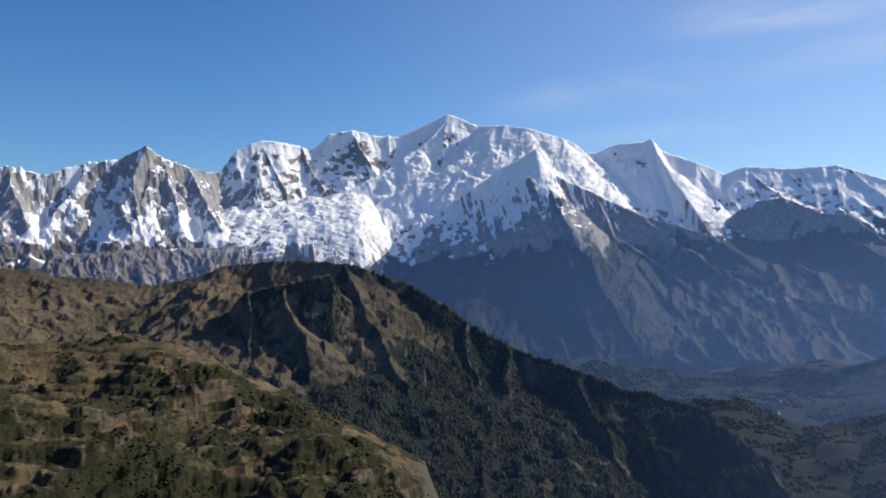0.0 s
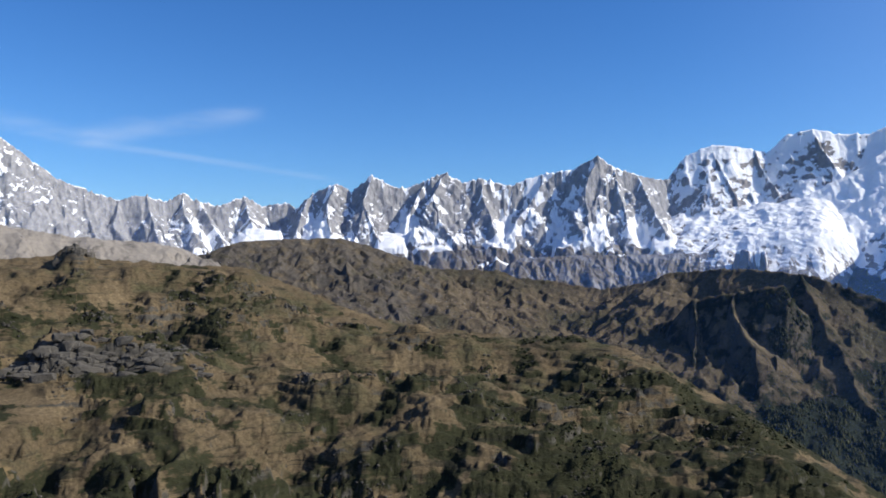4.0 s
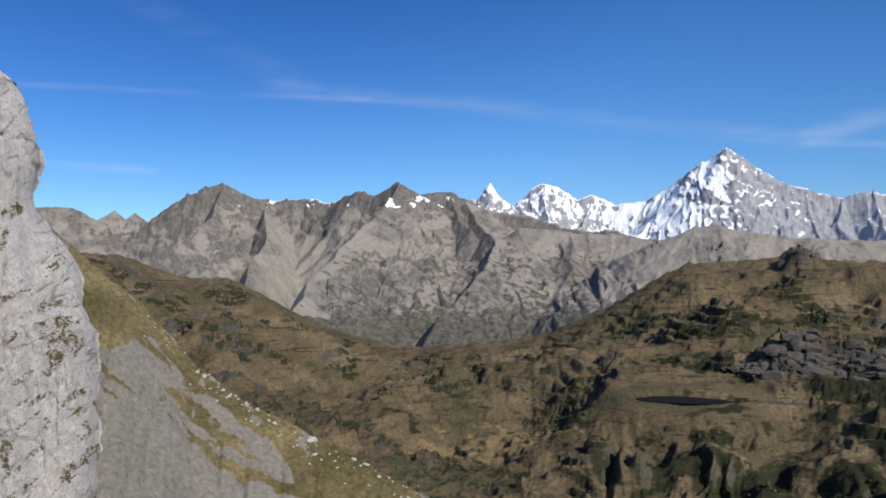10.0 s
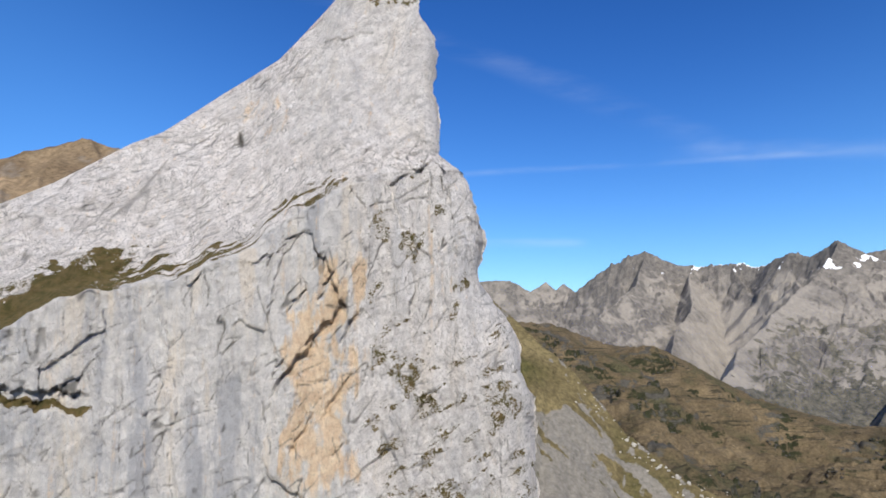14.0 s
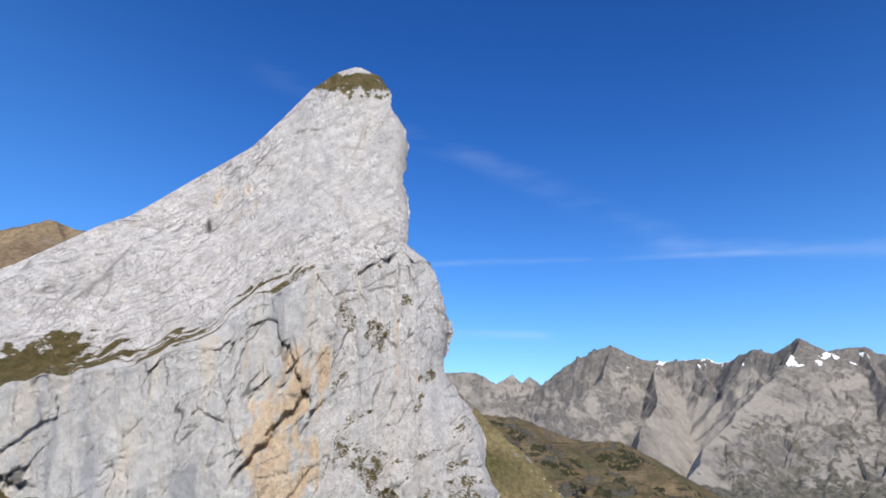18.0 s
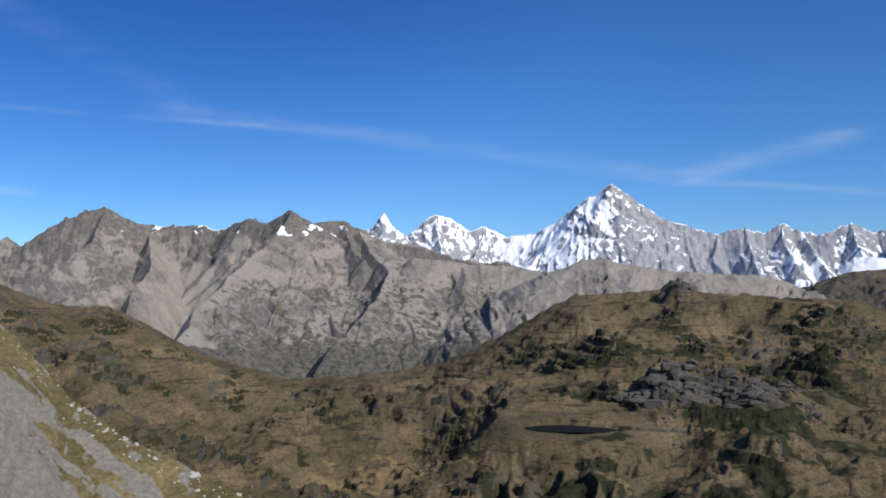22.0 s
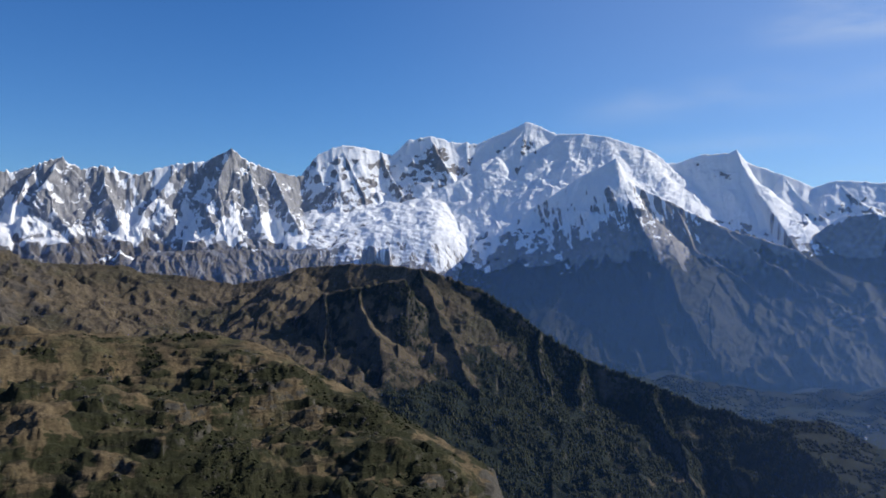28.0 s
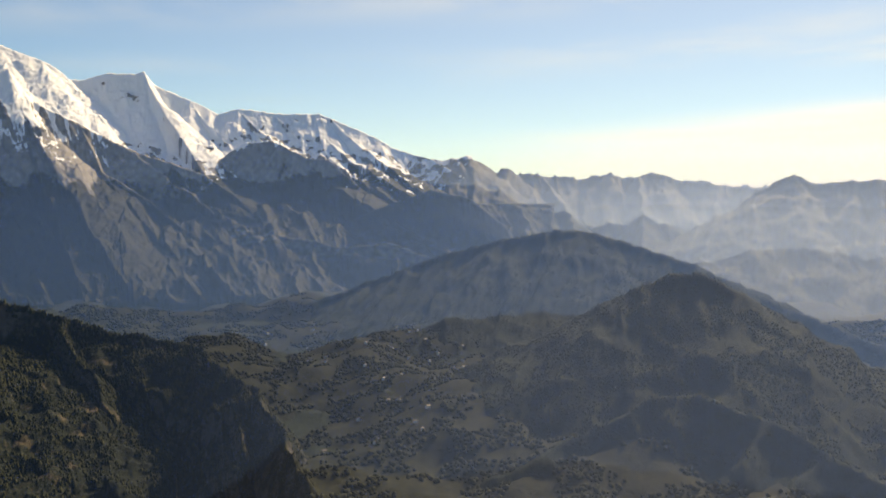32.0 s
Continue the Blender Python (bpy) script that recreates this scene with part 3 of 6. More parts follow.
# ---------------------------------------------------------------- snow massif
AZ, RR, X, Y = polar(-18, 42, 2950, 4750, 1100, 360)
H, D, G, K = relief(X, Y, [
    # 0-3 the main crest: two rocky snow peaks, the summit, the white dome and the long southern crest
    ([(-15.5, 5.5, 4250), (-13.9, 7.5, 4280), (-12.4, 8.15, 4300), (-11.4, 8.1, 4310), (-9.8, 7.75, 4350), (-8.8, 7.5, 4380), (-7.8, 8.5, 4400), (-6.1, 8.9, 4400), (-4.7, 8.45, 4420), (-2.9, 8.35, 4430)], 1.5, 900, 5),
    ([(-2.9, 8.35, 4430), (-1.7, 8.85, 4450), (-0.2, 9.5, 4470), (0.6, 9.85, 4480), (1.6, 9.5, 4470), (2.7, 8.9, 4450)], 1.35, 900, 2),
    ([(2.7, 8.95, 4400), (4.5, 8.95, 4360), (6.0, 8.75, 4330), (8.4, 7.95, 4300), (9.6, 7.25, 4300)], 0.95, 1500, 0.5),
    ([(9.7, 6.9, 4320), (10.7, 6.9, 4330), (12.2, 7.4, 4350), (13.8, 7.45, 4350), (14.4, 7.65, 4350), (15.1, 6.8, 4350), (17.3, 5.95, 4350)], 1.4, 900, 3),
    # 4-5 the broad snow ramp below the dome, down to the glacier
    ([(4.8, 8.6, 4330), (2.6, 7.3, 4230), (0.4, 6.2, 4150), (-2.2, 4.9, 4080), (-4.8, 3.6, 4020), (-7.2, 2.5, 3960), (-9.0, 1.6, 3900)], 1.0, 1500, 1),
    ([(0.6, 9.6, 4470), (-1.5, 7.6, 4330), (-3.4, 6.3, 4240), (-6.0, 4.9, 4150), (-8.0, 3.6, 4080)], 1.0, 1500, 1),
    # 6-9 the rock and ice buttresses of the two northern peaks
    ([(-12.4, 8.1, 4300), (-11.6, 6.4, 4200), (-10.9, 4.9, 4120), (-10.4, 3.4, 4050)], 1.35, 900, 4, 1.4),
    ([(-9.6, 7.7, 4350), (-8.9, 6.2, 4250), (-8.2, 4.8, 4160)], 1.4, 900, 4, 1.4),
    ([(-6.1, 8.8, 4400), (-5.6, 7.5, 4300), (-4.9, 6.4, 4230)], 1.4, 900, 4, 1.4),
    ([(-14.2, 7.2, 4270), (-13.6, 5.4, 4180), (-13.0, 3.8, 4100)], 1.4, 900, 4, 1.3),
    # 10-11 the ribs beside the southern peak: blue shade to the north, sun to the south
    ([(14.4, 7.6, 4350), (15.0, 6.2, 4250), (16.2, 4.6, 4130), (17.4, 3.2, 4020), (18.2, 2.3, 3950)], 0.9, 900, 3, 1.9),
    ([(17.3, 5.9, 4350), (18.2, 4.5, 4240), (19.4, 3.4, 4140)], 0.9, 900, 3, 1.8),
    # 12-15 the lit ribs of the southern crest
    ([(20.4, 5.45, 4360), (21.4, 4.4, 4260), (22.2, 3.6, 4180)], 0.6, 900, 2, 2.4),
    ([(22.6, 5.2, 4370), (23.8, 4.0, 4270), (24.8, 2.9, 4180)], 0.6, 900, 2, 2.4),
    ([(24.3, 5.2, 4390), (25.6, 3.9, 4280), (26.8, 2.8, 4180)], 0.6, 900, 2, 2.4),
    ([(26.4, 5.0, 4400), (27.8, 3.7, 4290), (29.4, 2.4, 4180)], 0.65, 900, 2, 2.2),
    # 16-17 the spur in front of the dome
    ([(6.6, 7.3, 3780), (4.5, 6.2, 3830), (2.1, 4.65, 3890), (-0.3, 3.1, 3940), (-2.6, 1.15, 3990), (-4.5, -0.6, 4000), (-6.0, -2.5, 4000)], 1.5, 1500, 4),
    ([(6.6, 7.3, 3780), (7.8, 5.6, 3770), (9.3, 4.85, 3760), (10.5, 4.2, 3750), (12.3, 3.2, 3740), (14.6, 2.25, 3730), (17.9, 1.2, 3700), (20.0, -0.2, 3660), (21.6, -1.75, 3600), (23.8, -3.3, 3500)], 1.6, 1500, 4),
    # 18-24 its ribs: the right side of each takes the sun, the left side stays blue
    ([(6.6, 7.25, 3780), (7.2, 5.2, 3690), (7.5, 3.6, 3610), (8.0, 0.7, 3490), (8.0, -2.4, 3370), (8.3, -6.7, 3190)], 1.0, 1500, 4, 1.8),
    ([(10.5, 4.1, 3750), (11.8, 1.25, 3620), (14.5, -0.6, 3540), (16.6, -2.4, 3450), (17.6, -6.0, 3280)], 0.8, 1500, 4, 2.0),
    ([(13.6, 2.6, 3735), (15.0, 1.4, 3680), (17.9, -0.9, 3600), (21.6, -1.85, 3560)], 0.7, 1500, 4, 2.2),
    ([(-0.6, 2.8, 3945), (-1.6, 0.6, 3850), (-1.2, -1.6, 3760), (-0.2, -4.5, 3620)], 1.1, 1500, 4, 1.7),
    ([(2.6, 5.0, 3880), (3.0, 2.6, 3760), (2.9, -0.5, 3620), (2.6, -4.5, 3440)], 1.4, 1500, 4, 1.4),
    ([(4.8, 6.3, 3820), (5.2, 4.0, 3720), (5.4, 1.8, 3630), (5.2, -2.0, 3480)], 1.4, 1500, 4, 1.4),
    ([(14.0, -0.4, 3550), (13.6, -3.5, 3410), (13.4, -7.0, 3260)], 1.3, 1500, 4, 1.5),
    # 25-27 the dark shoulders to the south and the meadow bench below them
    ([(18.4, 1.6, 3950), (20.6, 3.2, 4000), (22.4, 3.45, 4000), (24.9, 2.3, 3950), (26.3, 2.2, 3930), (29.0, -0.15, 3850), (31.6, -2.3, 3750)], 1.5, 1500, 4),
    ([(27.0, -2.4, 3600), (29.4, -1.25, 3620), (33.3, 0.15, 3650), (36.1, -0.4, 3620), (38.8, -2.55, 3550)], 1.3, 1500, 3),
    ([(20.0, -3.4, 3420), (22.5, -3.0, 3400), (25.5, -3.4, 3340), (27.0, -3.9, 3300), (30.6, -3.55, 3300), (32.5, -4.3, 3250), (34.1, -4.7, 3200)], 0.85, 1500, 2),
    # 28 the southern crest
    ([(17.3, 5.95, 4350), (19.0, 5.05, 4350), (20.4, 5.5, 4360), (23.2, 5.2, 4380), (25.7, 5.25, 4400), (27.6, 4.5, 4400), (29.4, 3.8, 4400), (30.9, 2.95, 4400), (33.6, 2.2, 4400), (36.0, 0.8, 4300), (38.5, -1.5, 4150)], 0.95, 900, 3),
], EYE - 420, 11, rib=120, ribs=8, warp=9, warp_len=160)
EL = height_angle(X, Y, H)
U, V = np.radians(AZ) * 4000, H - EYE
ramp = ((K == 2) | (K == 4) | (K == 5)).astype(float)
north = ((K == 0) | ((K >= 6) & (K <= 9))).astype(float)
spur = ((K >= 16) & (K <= 24)).astype(float)
south = ((K == 3) | (K == 28) | ((K >= 10) & (K <= 15))).astype(float)
craggy = smooth(-0.05, 0.35, fbm(U / 170, V / 120, 4, 29)) * (0.9 * north + 0.35 * ramp + 0.75 * south + 0.25 * ramp * smooth(8.0, 6.5, EL) + 0.5 * spur + 1.0 * ((K > 24) & (K < 28)) + 0.5 * (K == 1)) * smooth(9.6, 8.4, EL) + 0.55 * spur
craggy = np.maximum(craggy, 0.45 * north)
H -= 300 * smooth(-12.5, -17.0, AZ) * smooth(4220, 3950, RR)
# the glacier that comes down between the needles and the spur
TONGUE = EYE + 85 + 0.46 * (np.minimum(RR, 4080) - 3700) + 9 * np.clip(AZ + 13, -4, 12) - 1.6 * np.maximum(RR - 4090, 0) - 0.5 * np.maximum(3640 + 14 * np.clip(AZ + 13, -4, 12) - RR, 0) + 14 * fbm(X / 110, Y / 110, 3, 38) - 30 * smooth(-14.5, -17, AZ) - 420 * smooth(-6.5, 1.0, AZ) - 900 * smooth(0, 5, AZ)
TONGUE = TONGUE + 9 * ridged(X / 90 + Y / 50, Y / 20, 4, 39) + 1.5 * facets(X / 20, Y / 12, 41)[0]
# a dark rock island splits its foot
island = smooth(1.0, 0.35, np.hypot((AZ + 9.8) / 2.0, (RR - 3560) / 90) + 0.15 * fbm(X / 40, Y / 40, 3, 42))
FIRN = smooth(-6, 8, TONGUE - H) * smooth(3300, 3380, RR) * (1 - island)
H += smooth(10, 120, D) * ((11 + 9 * (K == 4) + 9 * (K == 5)) * fbm(U / 150, V / 100, 4, 21) + (1.5 + 17 * craggy) * (ridged(U / 90 + V / 220, V / 150, 5, 25) - 0.45))
H += smooth(3, 50, D) * (2.2 + 11 * craggy) * (facets(U / 90 + V / 220, V / 90, 27)[0] + 0.55 * facets(U / 36, V / 36, 28)[0])
H += ramp * smooth(3.5, 5.0, EL) * smooth(8.3, 7.4, EL) * (5 * ridged(U / 70, V / 26, 4, 26) + 5 * facets(U / 60, V / 22, 30)[0])
H = np.maximum(H, TONGUE)
# the long lower slope down to the valley
foot = EYE - 400 + 0.43 * (RR - 2900) - 130 * smooth(22, 34, AZ) + 14 * fbm(X / 150, Y / 150, 4, 44) + 46 * (ridged(U / 190 + RR / 600, RR / 420, 4, 45) - 0.5) + 6 * facets(U / 60, RR / 80, 46)[0]
H = np.maximum(H, np.minimum(foot, EYE - 60) - 900 * smooth(-2, -6, AZ))
H = np.maximum(H, EYE + 66 - 500 * (1 - island) + 10 * fbm(X / 40, Y / 40, 4, 43) * island)
F = flatness(X, Y, H)
EL = height_angle(X, Y, H)
mix = fbm(X / 90, Y / 90, 4, 23)
fine = fbm(U / 40, V / 30, 4, 24)
line = np.interp(AZ, [-17, -10, -5, -2.6, -0.5, 1.7, 3.4, 5.5, 8, 12, 15.5, 19, 22, 23.5, 26, 29, 34], [2.0, 1.0, 0.6, 1.2, 2.4, 1.7, 1.1, 1.9, 2.6, 2.5, 1.9, 1.4, 3.6, 3.1, 2.6, 2.0, 1.8])
# snow lies everywhere on the ramp and the dome, breaks into streaks on the steep rock, and stops at a line on the spur
SNOW = 0.62 + 0.5 * ramp + 0.2 * south + 0.04 * north + 1.4 * (F - 0.55) - 0.6 * (craggy - 0.5) + 0.3 * mix + 0.4 * fine + 0.3 * smooth(90, 20, D) * (K < 4)
streaks = 0.62 + 0.9 * (ridged(U / 30 + V / 110, V / 200, 4, 35) - 0.55) + 0.35 * mix + 0.9 * (F - 0.6)
SNOW = np.where(spur > 0, streaks + 0.2 * (EL - line - 0.6), SNOW)
SNOW = SNOW * smooth(-1.6, 1.0, EL - line + 0.8 * mix + 1.6 * fine)
SNOW = np.where((K > 24) & (K < 28), SNOW * smooth(2.6, 3.3, EL + 0.4 * mix), SNOW)
SNOW = np.clip(SNOW, 0, 1)
SNOW = np.maximum(SNOW, FIRN * (0.34 + 0.22 * smooth(2.4, 4.0, EL + 0.6 * mix) + 0.5 * (ridged(U / 26 + V / 14, V / 60, 4, 36) - 0.45) - 0.3 * fine))
LOW = smooth(1.6, -0.6, EL + 0.9 * mix - 0.04 * (AZ - 10)) * (1 - FIRN)
# bare brown rock on the sunny ribs, meadows on the bench
MEADOW = smooth(0.2, 0.7, (K == 27) * smooth(80, 20, D) + (K == 20) * 0.8 * smooth(1.6, 0.4, EL) + 0.6 * ((K == 19) | (K == 18) | (K == 21)) * smooth(60, 10, D) * smooth(2.6, 1.0, EL) + 0.5 * mix)
MEADOW = MEADOW * np.maximum(smooth(-2.2, -0.4, EL + 0.8 * mix), K == 27)
LOW = LOW * (1 - 0.45 * MEADOW)
ice = (AZ > -17) & (AZ < -4) & (EL < 4.2 + 0.12 * AZ) & (EL > -1.5)
mountain("snow_massif", X, Y, H, [("summit_ridge", EL > 6.0 + 0.5 * mix, "white snow dome and icy crest"), ("glacier", ice, "broken grey-white glacier tongue"), ("rock_spur", EL > 1.0 + 0.6 * mix, "rock and snow spur"), ("lower_slope", None, "dark slope with wood and gullies")],
         M_snowrock, "high snow-covered mountain massif with glaciers and dark lower slopes", "mountain", snow=SNOW, low=LOW, talus=0.5 * MEADOW)

# ---------------------------------------------------------------- granite needles
EAST = [(-43.0, 4.0, 4350), (-41.1, 4.3, 4300), (-40.6, 3.9, 4250), (-39.5, 4.95, 4150), (-37.9, 5.75, 4100), (-36.7, 5.2, 4100), (-35.5, 6.3, 4080), (-34.0, 5.6, 4080), (-33.0, 5.45, 4080), (-31.7, 6.0, 4080), (-30.3, 6.55, 4080), (-29.0, 5.9, 4080), (-27.8, 6.2, 4080), (-25.6, 5.65, 4080)]
WEST = [(-25.6, 5.65, 4080), (-24.7, 6.1, 4100), (-23.2, 6.5, 4100), (-21.3, 6.75, 4100), (-19.8, 7.7, 4080), (-18.6, 6.85, 4080), (-17.0, 6.25, 4100), (-15.4, 5.9, 4200), (-13.5, 6.2, 4250)]
AZ, RR, X, Y = polar(-44, -13, 3250, 4600, 700, 260)
H, D, G, K = relief(X, Y, [
    (EAST, 1.9, 500, 10),
    (WEST, 1.8, 500, 6),
    # the great ribs, lit on one side and shaded on the other
    ([(-19.8, 7.6, 4080), (-20.6, 5.4, 3960), (-20.4, 3.6, 3830), (-19.8, 1.2, 3680)], 1.15, 900, 6, 1.2),
    ([(-17.0, 6.2, 4100), (-16.2, 4.2, 3950), (-15.2, 2.4, 3800)], 1.15, 900, 6, 1.2),
    ([(-18.6, 6.8, 4080), (-18.2, 4.8, 3950), (-17.6, 2.4, 3780)], 1.3, 900, 6),
    ([(-23.2, 6.4, 4100), (-24.2, 4.6, 3990), (-25.4, 3.0, 3880)], 1.2, 900, 6, 1.2),
    ([(-27.8, 6.1, 4080), (-27.4, 4.4, 3960), (-26.8, 2.6, 3830)], 1.25, 900, 6),
    ([(-30.3, 6.5, 4080), (-31.2, 4.9, 3970), (-30.6, 3.2, 3840), (-29.4, 1.4, 3690)], 1.1, 900, 8, 1.2),
    ([(-31.7, 5.9, 4080), (-32.6, 4.0, 3960), (-33.0, 2.6, 3860)], 1.25, 900, 6),
    ([(-35.5, 6.2, 4080), (-35.9, 4.4, 3970), (-35.3, 2.6, 3830), (-34.6, 1.3, 3720)], 1.1, 900, 8, 1.2),
    ([(-37.9, 5.7, 4100), (-38.5, 4.2, 3990), (-38.2, 2.5, 3850), (-37.6, 1.3, 3740)], 1.1, 900, 8, 1.2),
    ([(-39.5, 4.9, 4150), (-40.4, 3.2, 4000), (-40.6, 1.6, 3850)], 1.2, 900, 6),
    ([(-25.0, 0.6, 3600), (-21.0, 0.8, 3600), (-16.0, 0.9, 3650), (-12.0, 1.0, 3650)], 0.5, 900, 3),
], EYE - 420, 31, rib=75, ribs=9, warp=10, warp_len=90)
U, V = np.radians(AZ) * 4000, H - EYE
H += smooth(5, 90, D) * (15 * (ridged(U / 85 + V / 300, V / 130, 5, 41) - 0.45) + 14 * fbm(U / 90, V / 90, 3, 40))
SHELF = EYE + np.interp(AZ, [-44, -30, -20, -13], [120, 105, 95, 120]) + 0.42 * (np.minimum(RR, 3860) - 3760) - 1.5 * np.maximum(RR - 3870, 0) - 70 * smooth(-0.2, 0.15, fbm(AZ / 3.2, 0 * AZ + 0.3, 2, 46)) - 1.2 * np.maximum(3690 + 30 * fbm(X / 70, Y / 70, 3, 45) - RR, 0) + 9 * fbm(X / 120, Y / 120, 4, 47)
H += smooth(3, 60, D) * (15 * facets(U / 70 + V / 160, V / 80, 21)[0] + 9 * facets(U / 34 + V / 90, V / 48, 22)[0])
ICE = smooth(-4, 6, SHELF - H) * smooth(3660, 3700, RR)
H = np.maximum(H, SHELF)
F = flatness(X, Y, H)
EL = height_angle(X, Y, H)
mix = fbm(X / 60, Y / 60, 5, 43)
veil = smooth(-26.5, -25, AZ) * smooth(-20.2, -21.5, AZ) * smooth(2.0, 3.0, EL) + 0.5 * smooth(-34, -33, AZ) * smooth(-30.5, -31.5, AZ)
SNOW = smooth(0.25, 0.6, 1.5 * (F - 0.56) + 0.5 * (G - 0.4) + 0.55 * mix + 0.4 * fbm(U / 45, V / 110, 3, 44) + 0.34 * veil + 0.25 * smooth(3.0, 2.0, EL) + 0.12 * smooth(40, 10, D)) * smooth(0.9, 2.0, EL + 0.8 * mix)
LOW = smooth(1.7, 1.0, EL + 0.5 * mix) * (0.45 + 0.55 * smooth(-0.25, 0.25, fbm(U / 70 + V / 50, V / 60, 4, 49)))
SNOW = np.maximum(SNOW, 0.95 * ICE)
# snow fans at the mouths of the gullies
for a, w in ((-39.2, 1.0), (-33.2, 0.9), (-26.0, 1.1), (-22.5, 0.7), (-19.6, 0.8), (-17.0, 0.9)):
    q = np.abs(AZ - a - 0.5 * fbm(U / 60, V / 60, 3, 48)) / (w * (1.25 - 0.28 * (EL - 1.2)))
    SNOW = np.maximum(SNOW, 0.9 * smooth(1.0, 0.6, q) * smooth(1.1, 1.5, EL + 0.4 * mix) * smooth(4.4, 3.0, EL + mix))
mountain("granite_needles", X, Y, H, [("west_needle", (AZ > -25.6) & (EL > 1.2 + 0.4 * mix), "broad rock tower with a fine spire"), ("middle_needle", (AZ > -32.8) & (EL > 1.2 + 0.4 * mix), ""), ("east_needle", EL > 1.2 + 0.4 * mix, ""), ("moraine", None, "grey moraine below the peaks")],
         M_needles, "row of jagged granite peaks with snow in the gullies", "mountain", snow=SNOW, low=LOW)

# ---------------------------------------------------------------- white pyramid and its row of spires
PYRAMID = [(-68.5, 4.4, 4350), (-66.1, 4.2, 4300), (-64.1, 4.4, 4250), (-62.6, 5.2, 4200), (-60.7, 6.7, 4120), (-58.8, 7.75, 4080), (-57.7, 6.95, 4080), (-56.9, 6.3, 4060), (-55.5, 5.35, 4060), (-54.2, 4.85, 4080)]
SPIRES = [(-55.5, 5.35, 4060), (-54.2, 4.85, 4080), (-52.1, 4.25, 4100), (-50.2, 4.6, 4120), (-49.2, 4.15, 4150), (-48.1, 4.85, 4180), (-46.9, 4.25, 4200), (-45.8, 4.05, 4200), (-44.0, 4.7, 4250), (-42.6, 4.0, 4300), (-41.1, 4.35, 4300)]
BEHIND = [(-78.0, 4.0, 4300), (-75.5, 4.8, 4300), (-74.7, 5.85, 4280), (-73.8, 4.7, 4300), (-73.0, 4.2, 4300), (-71.8, 5.4, 4300), (-71.1, 5.75, 4300), (-69.9, 5.5, 4320), (-68.8, 4.6, 4340), (-67.6, 4.95, 4350), (-66.1, 4.25, 4350)]
AZ, RR, X, Y = polar(-79, -40, 3200, 4600, 820, 230)
H, D, G, K = relief(X, Y, [
    (PYRAMID, 1.3, 500, 4),
    (SPIRES, 1.8, 500, 10),
    ([(-57.0, 6.3, 4060), (-56.6, 4.0, 3930), (-56.0, 2.0, 3800)], 1.7, 500, 6),
    ([(-58.8, 7.7, 4080), (-58.6, 5.6, 3960), (-58.9, 3.6, 3820), (-58.6, 1.8, 3680)], 1.05, 900, 5, 2.0),
    ([(-62.6, 5.1, 4200), (-63.4, 3.4, 4050), (-64.8, 1.8, 3880)], 0.8, 900, 4),
    ([(-54.2, 4.8, 4080), (-53.8, 3.0, 3950), (-53.2, 1.4, 3820)], 1.2, 900, 6, 1.2),
    ([(-52.1, 4.2, 4100), (-52.3, 2.8, 3990), (-51.6, 1.2, 3850)], 1.2, 900, 7, 1.2),
    ([(-50.2, 4.5, 4120), (-50.0, 3.2, 4020), (-49.4, 1.4, 3880)], 1.1, 900, 7, 1.2),
    ([(-48.1, 4.8, 4180), (-47.9, 3.4, 4080), (-47.0, 1.8, 3930)], 1.0, 900, 7, 1.2),
    ([(-46.9, 4.2, 4200), (-46.0, 2.6, 4060), (-45.2, 1.2, 3920)], 1.1, 900, 6, 1.2),
    ([(-44.0, 4.6, 4250), (-43.6, 3.0, 4110), (-42.8, 1.4, 3960)], 1.0, 900, 7, 1.2),
    (BEHIND, 1.3, 700, 4),
    *buttresses(BEHIND, 2.5, 350, 1.2, 13),
], EYE - 420, 51, rib=70, ribs=9, warp=10, warp_len=90)
U, V = np.radians(AZ) * 4000, H - EYE
rocky = 1 - 0.75 * smooth(-59.5, -61.5, AZ + 0.4 * V / 70 - 1.5) * smooth(-68, -66, AZ)
H += smooth(5, 90, D) * rocky * (14 * (ridged(U / 80 + V / 300, V / 130, 5, 61) - 0.45) + 12 * fbm(U / 90, V / 90, 3, 60))
H += smooth(3, 60, D) * rocky * (14 * facets(U / 70 + V / 160, V / 80, 23)[0] + 9 * facets(U / 34 + V / 90, V / 48, 24)[0])
F = flatness(X, Y, H)
EL = height_angle(X, Y, H)
mix = fbm(X / 60, Y / 60, 5, 63)
white = smooth(-58.0, -60.5, AZ + 0.4 * mix)
SNOW = smooth(0.2, 0.7, 2.2 * (F - 0.57) + 0.8 * (G - 0.35) + 0.35 * mix + 0.12 * white + 0.45 * (1 - rocky) + 0.1 * (EL - 4.0) + 0.3 * fbm(U / 45, V / 110, 3, 64) - 0.4 * smooth(-59.2, -58.0, AZ + 0.2 * (EL - 5)) * smooth(-49, -52, AZ))
LOW = 0 * F
SNOW = np.maximum(SNOW, 0.9 * smooth(0.25, 0.45, G + 0.3 * fbm(U / 60, V / 60, 3, 69) - 0.35) * smooth(-50, -46, AZ) * smooth(3.6, 2.8, EL))
mountain("snow_pyramid", X, Y, H, [("pyramid", (AZ > -66.1) & (AZ < -54.2), "white faceted summit"), ("spires", AZ >= -54.2, "row of rock spires"), ("far_peaks", None, "white peaks with rock ribs")],
         M_needles, "sharp white snow pyramid with rock spires beside it", "mountain", snow=SNOW, low=LOW)

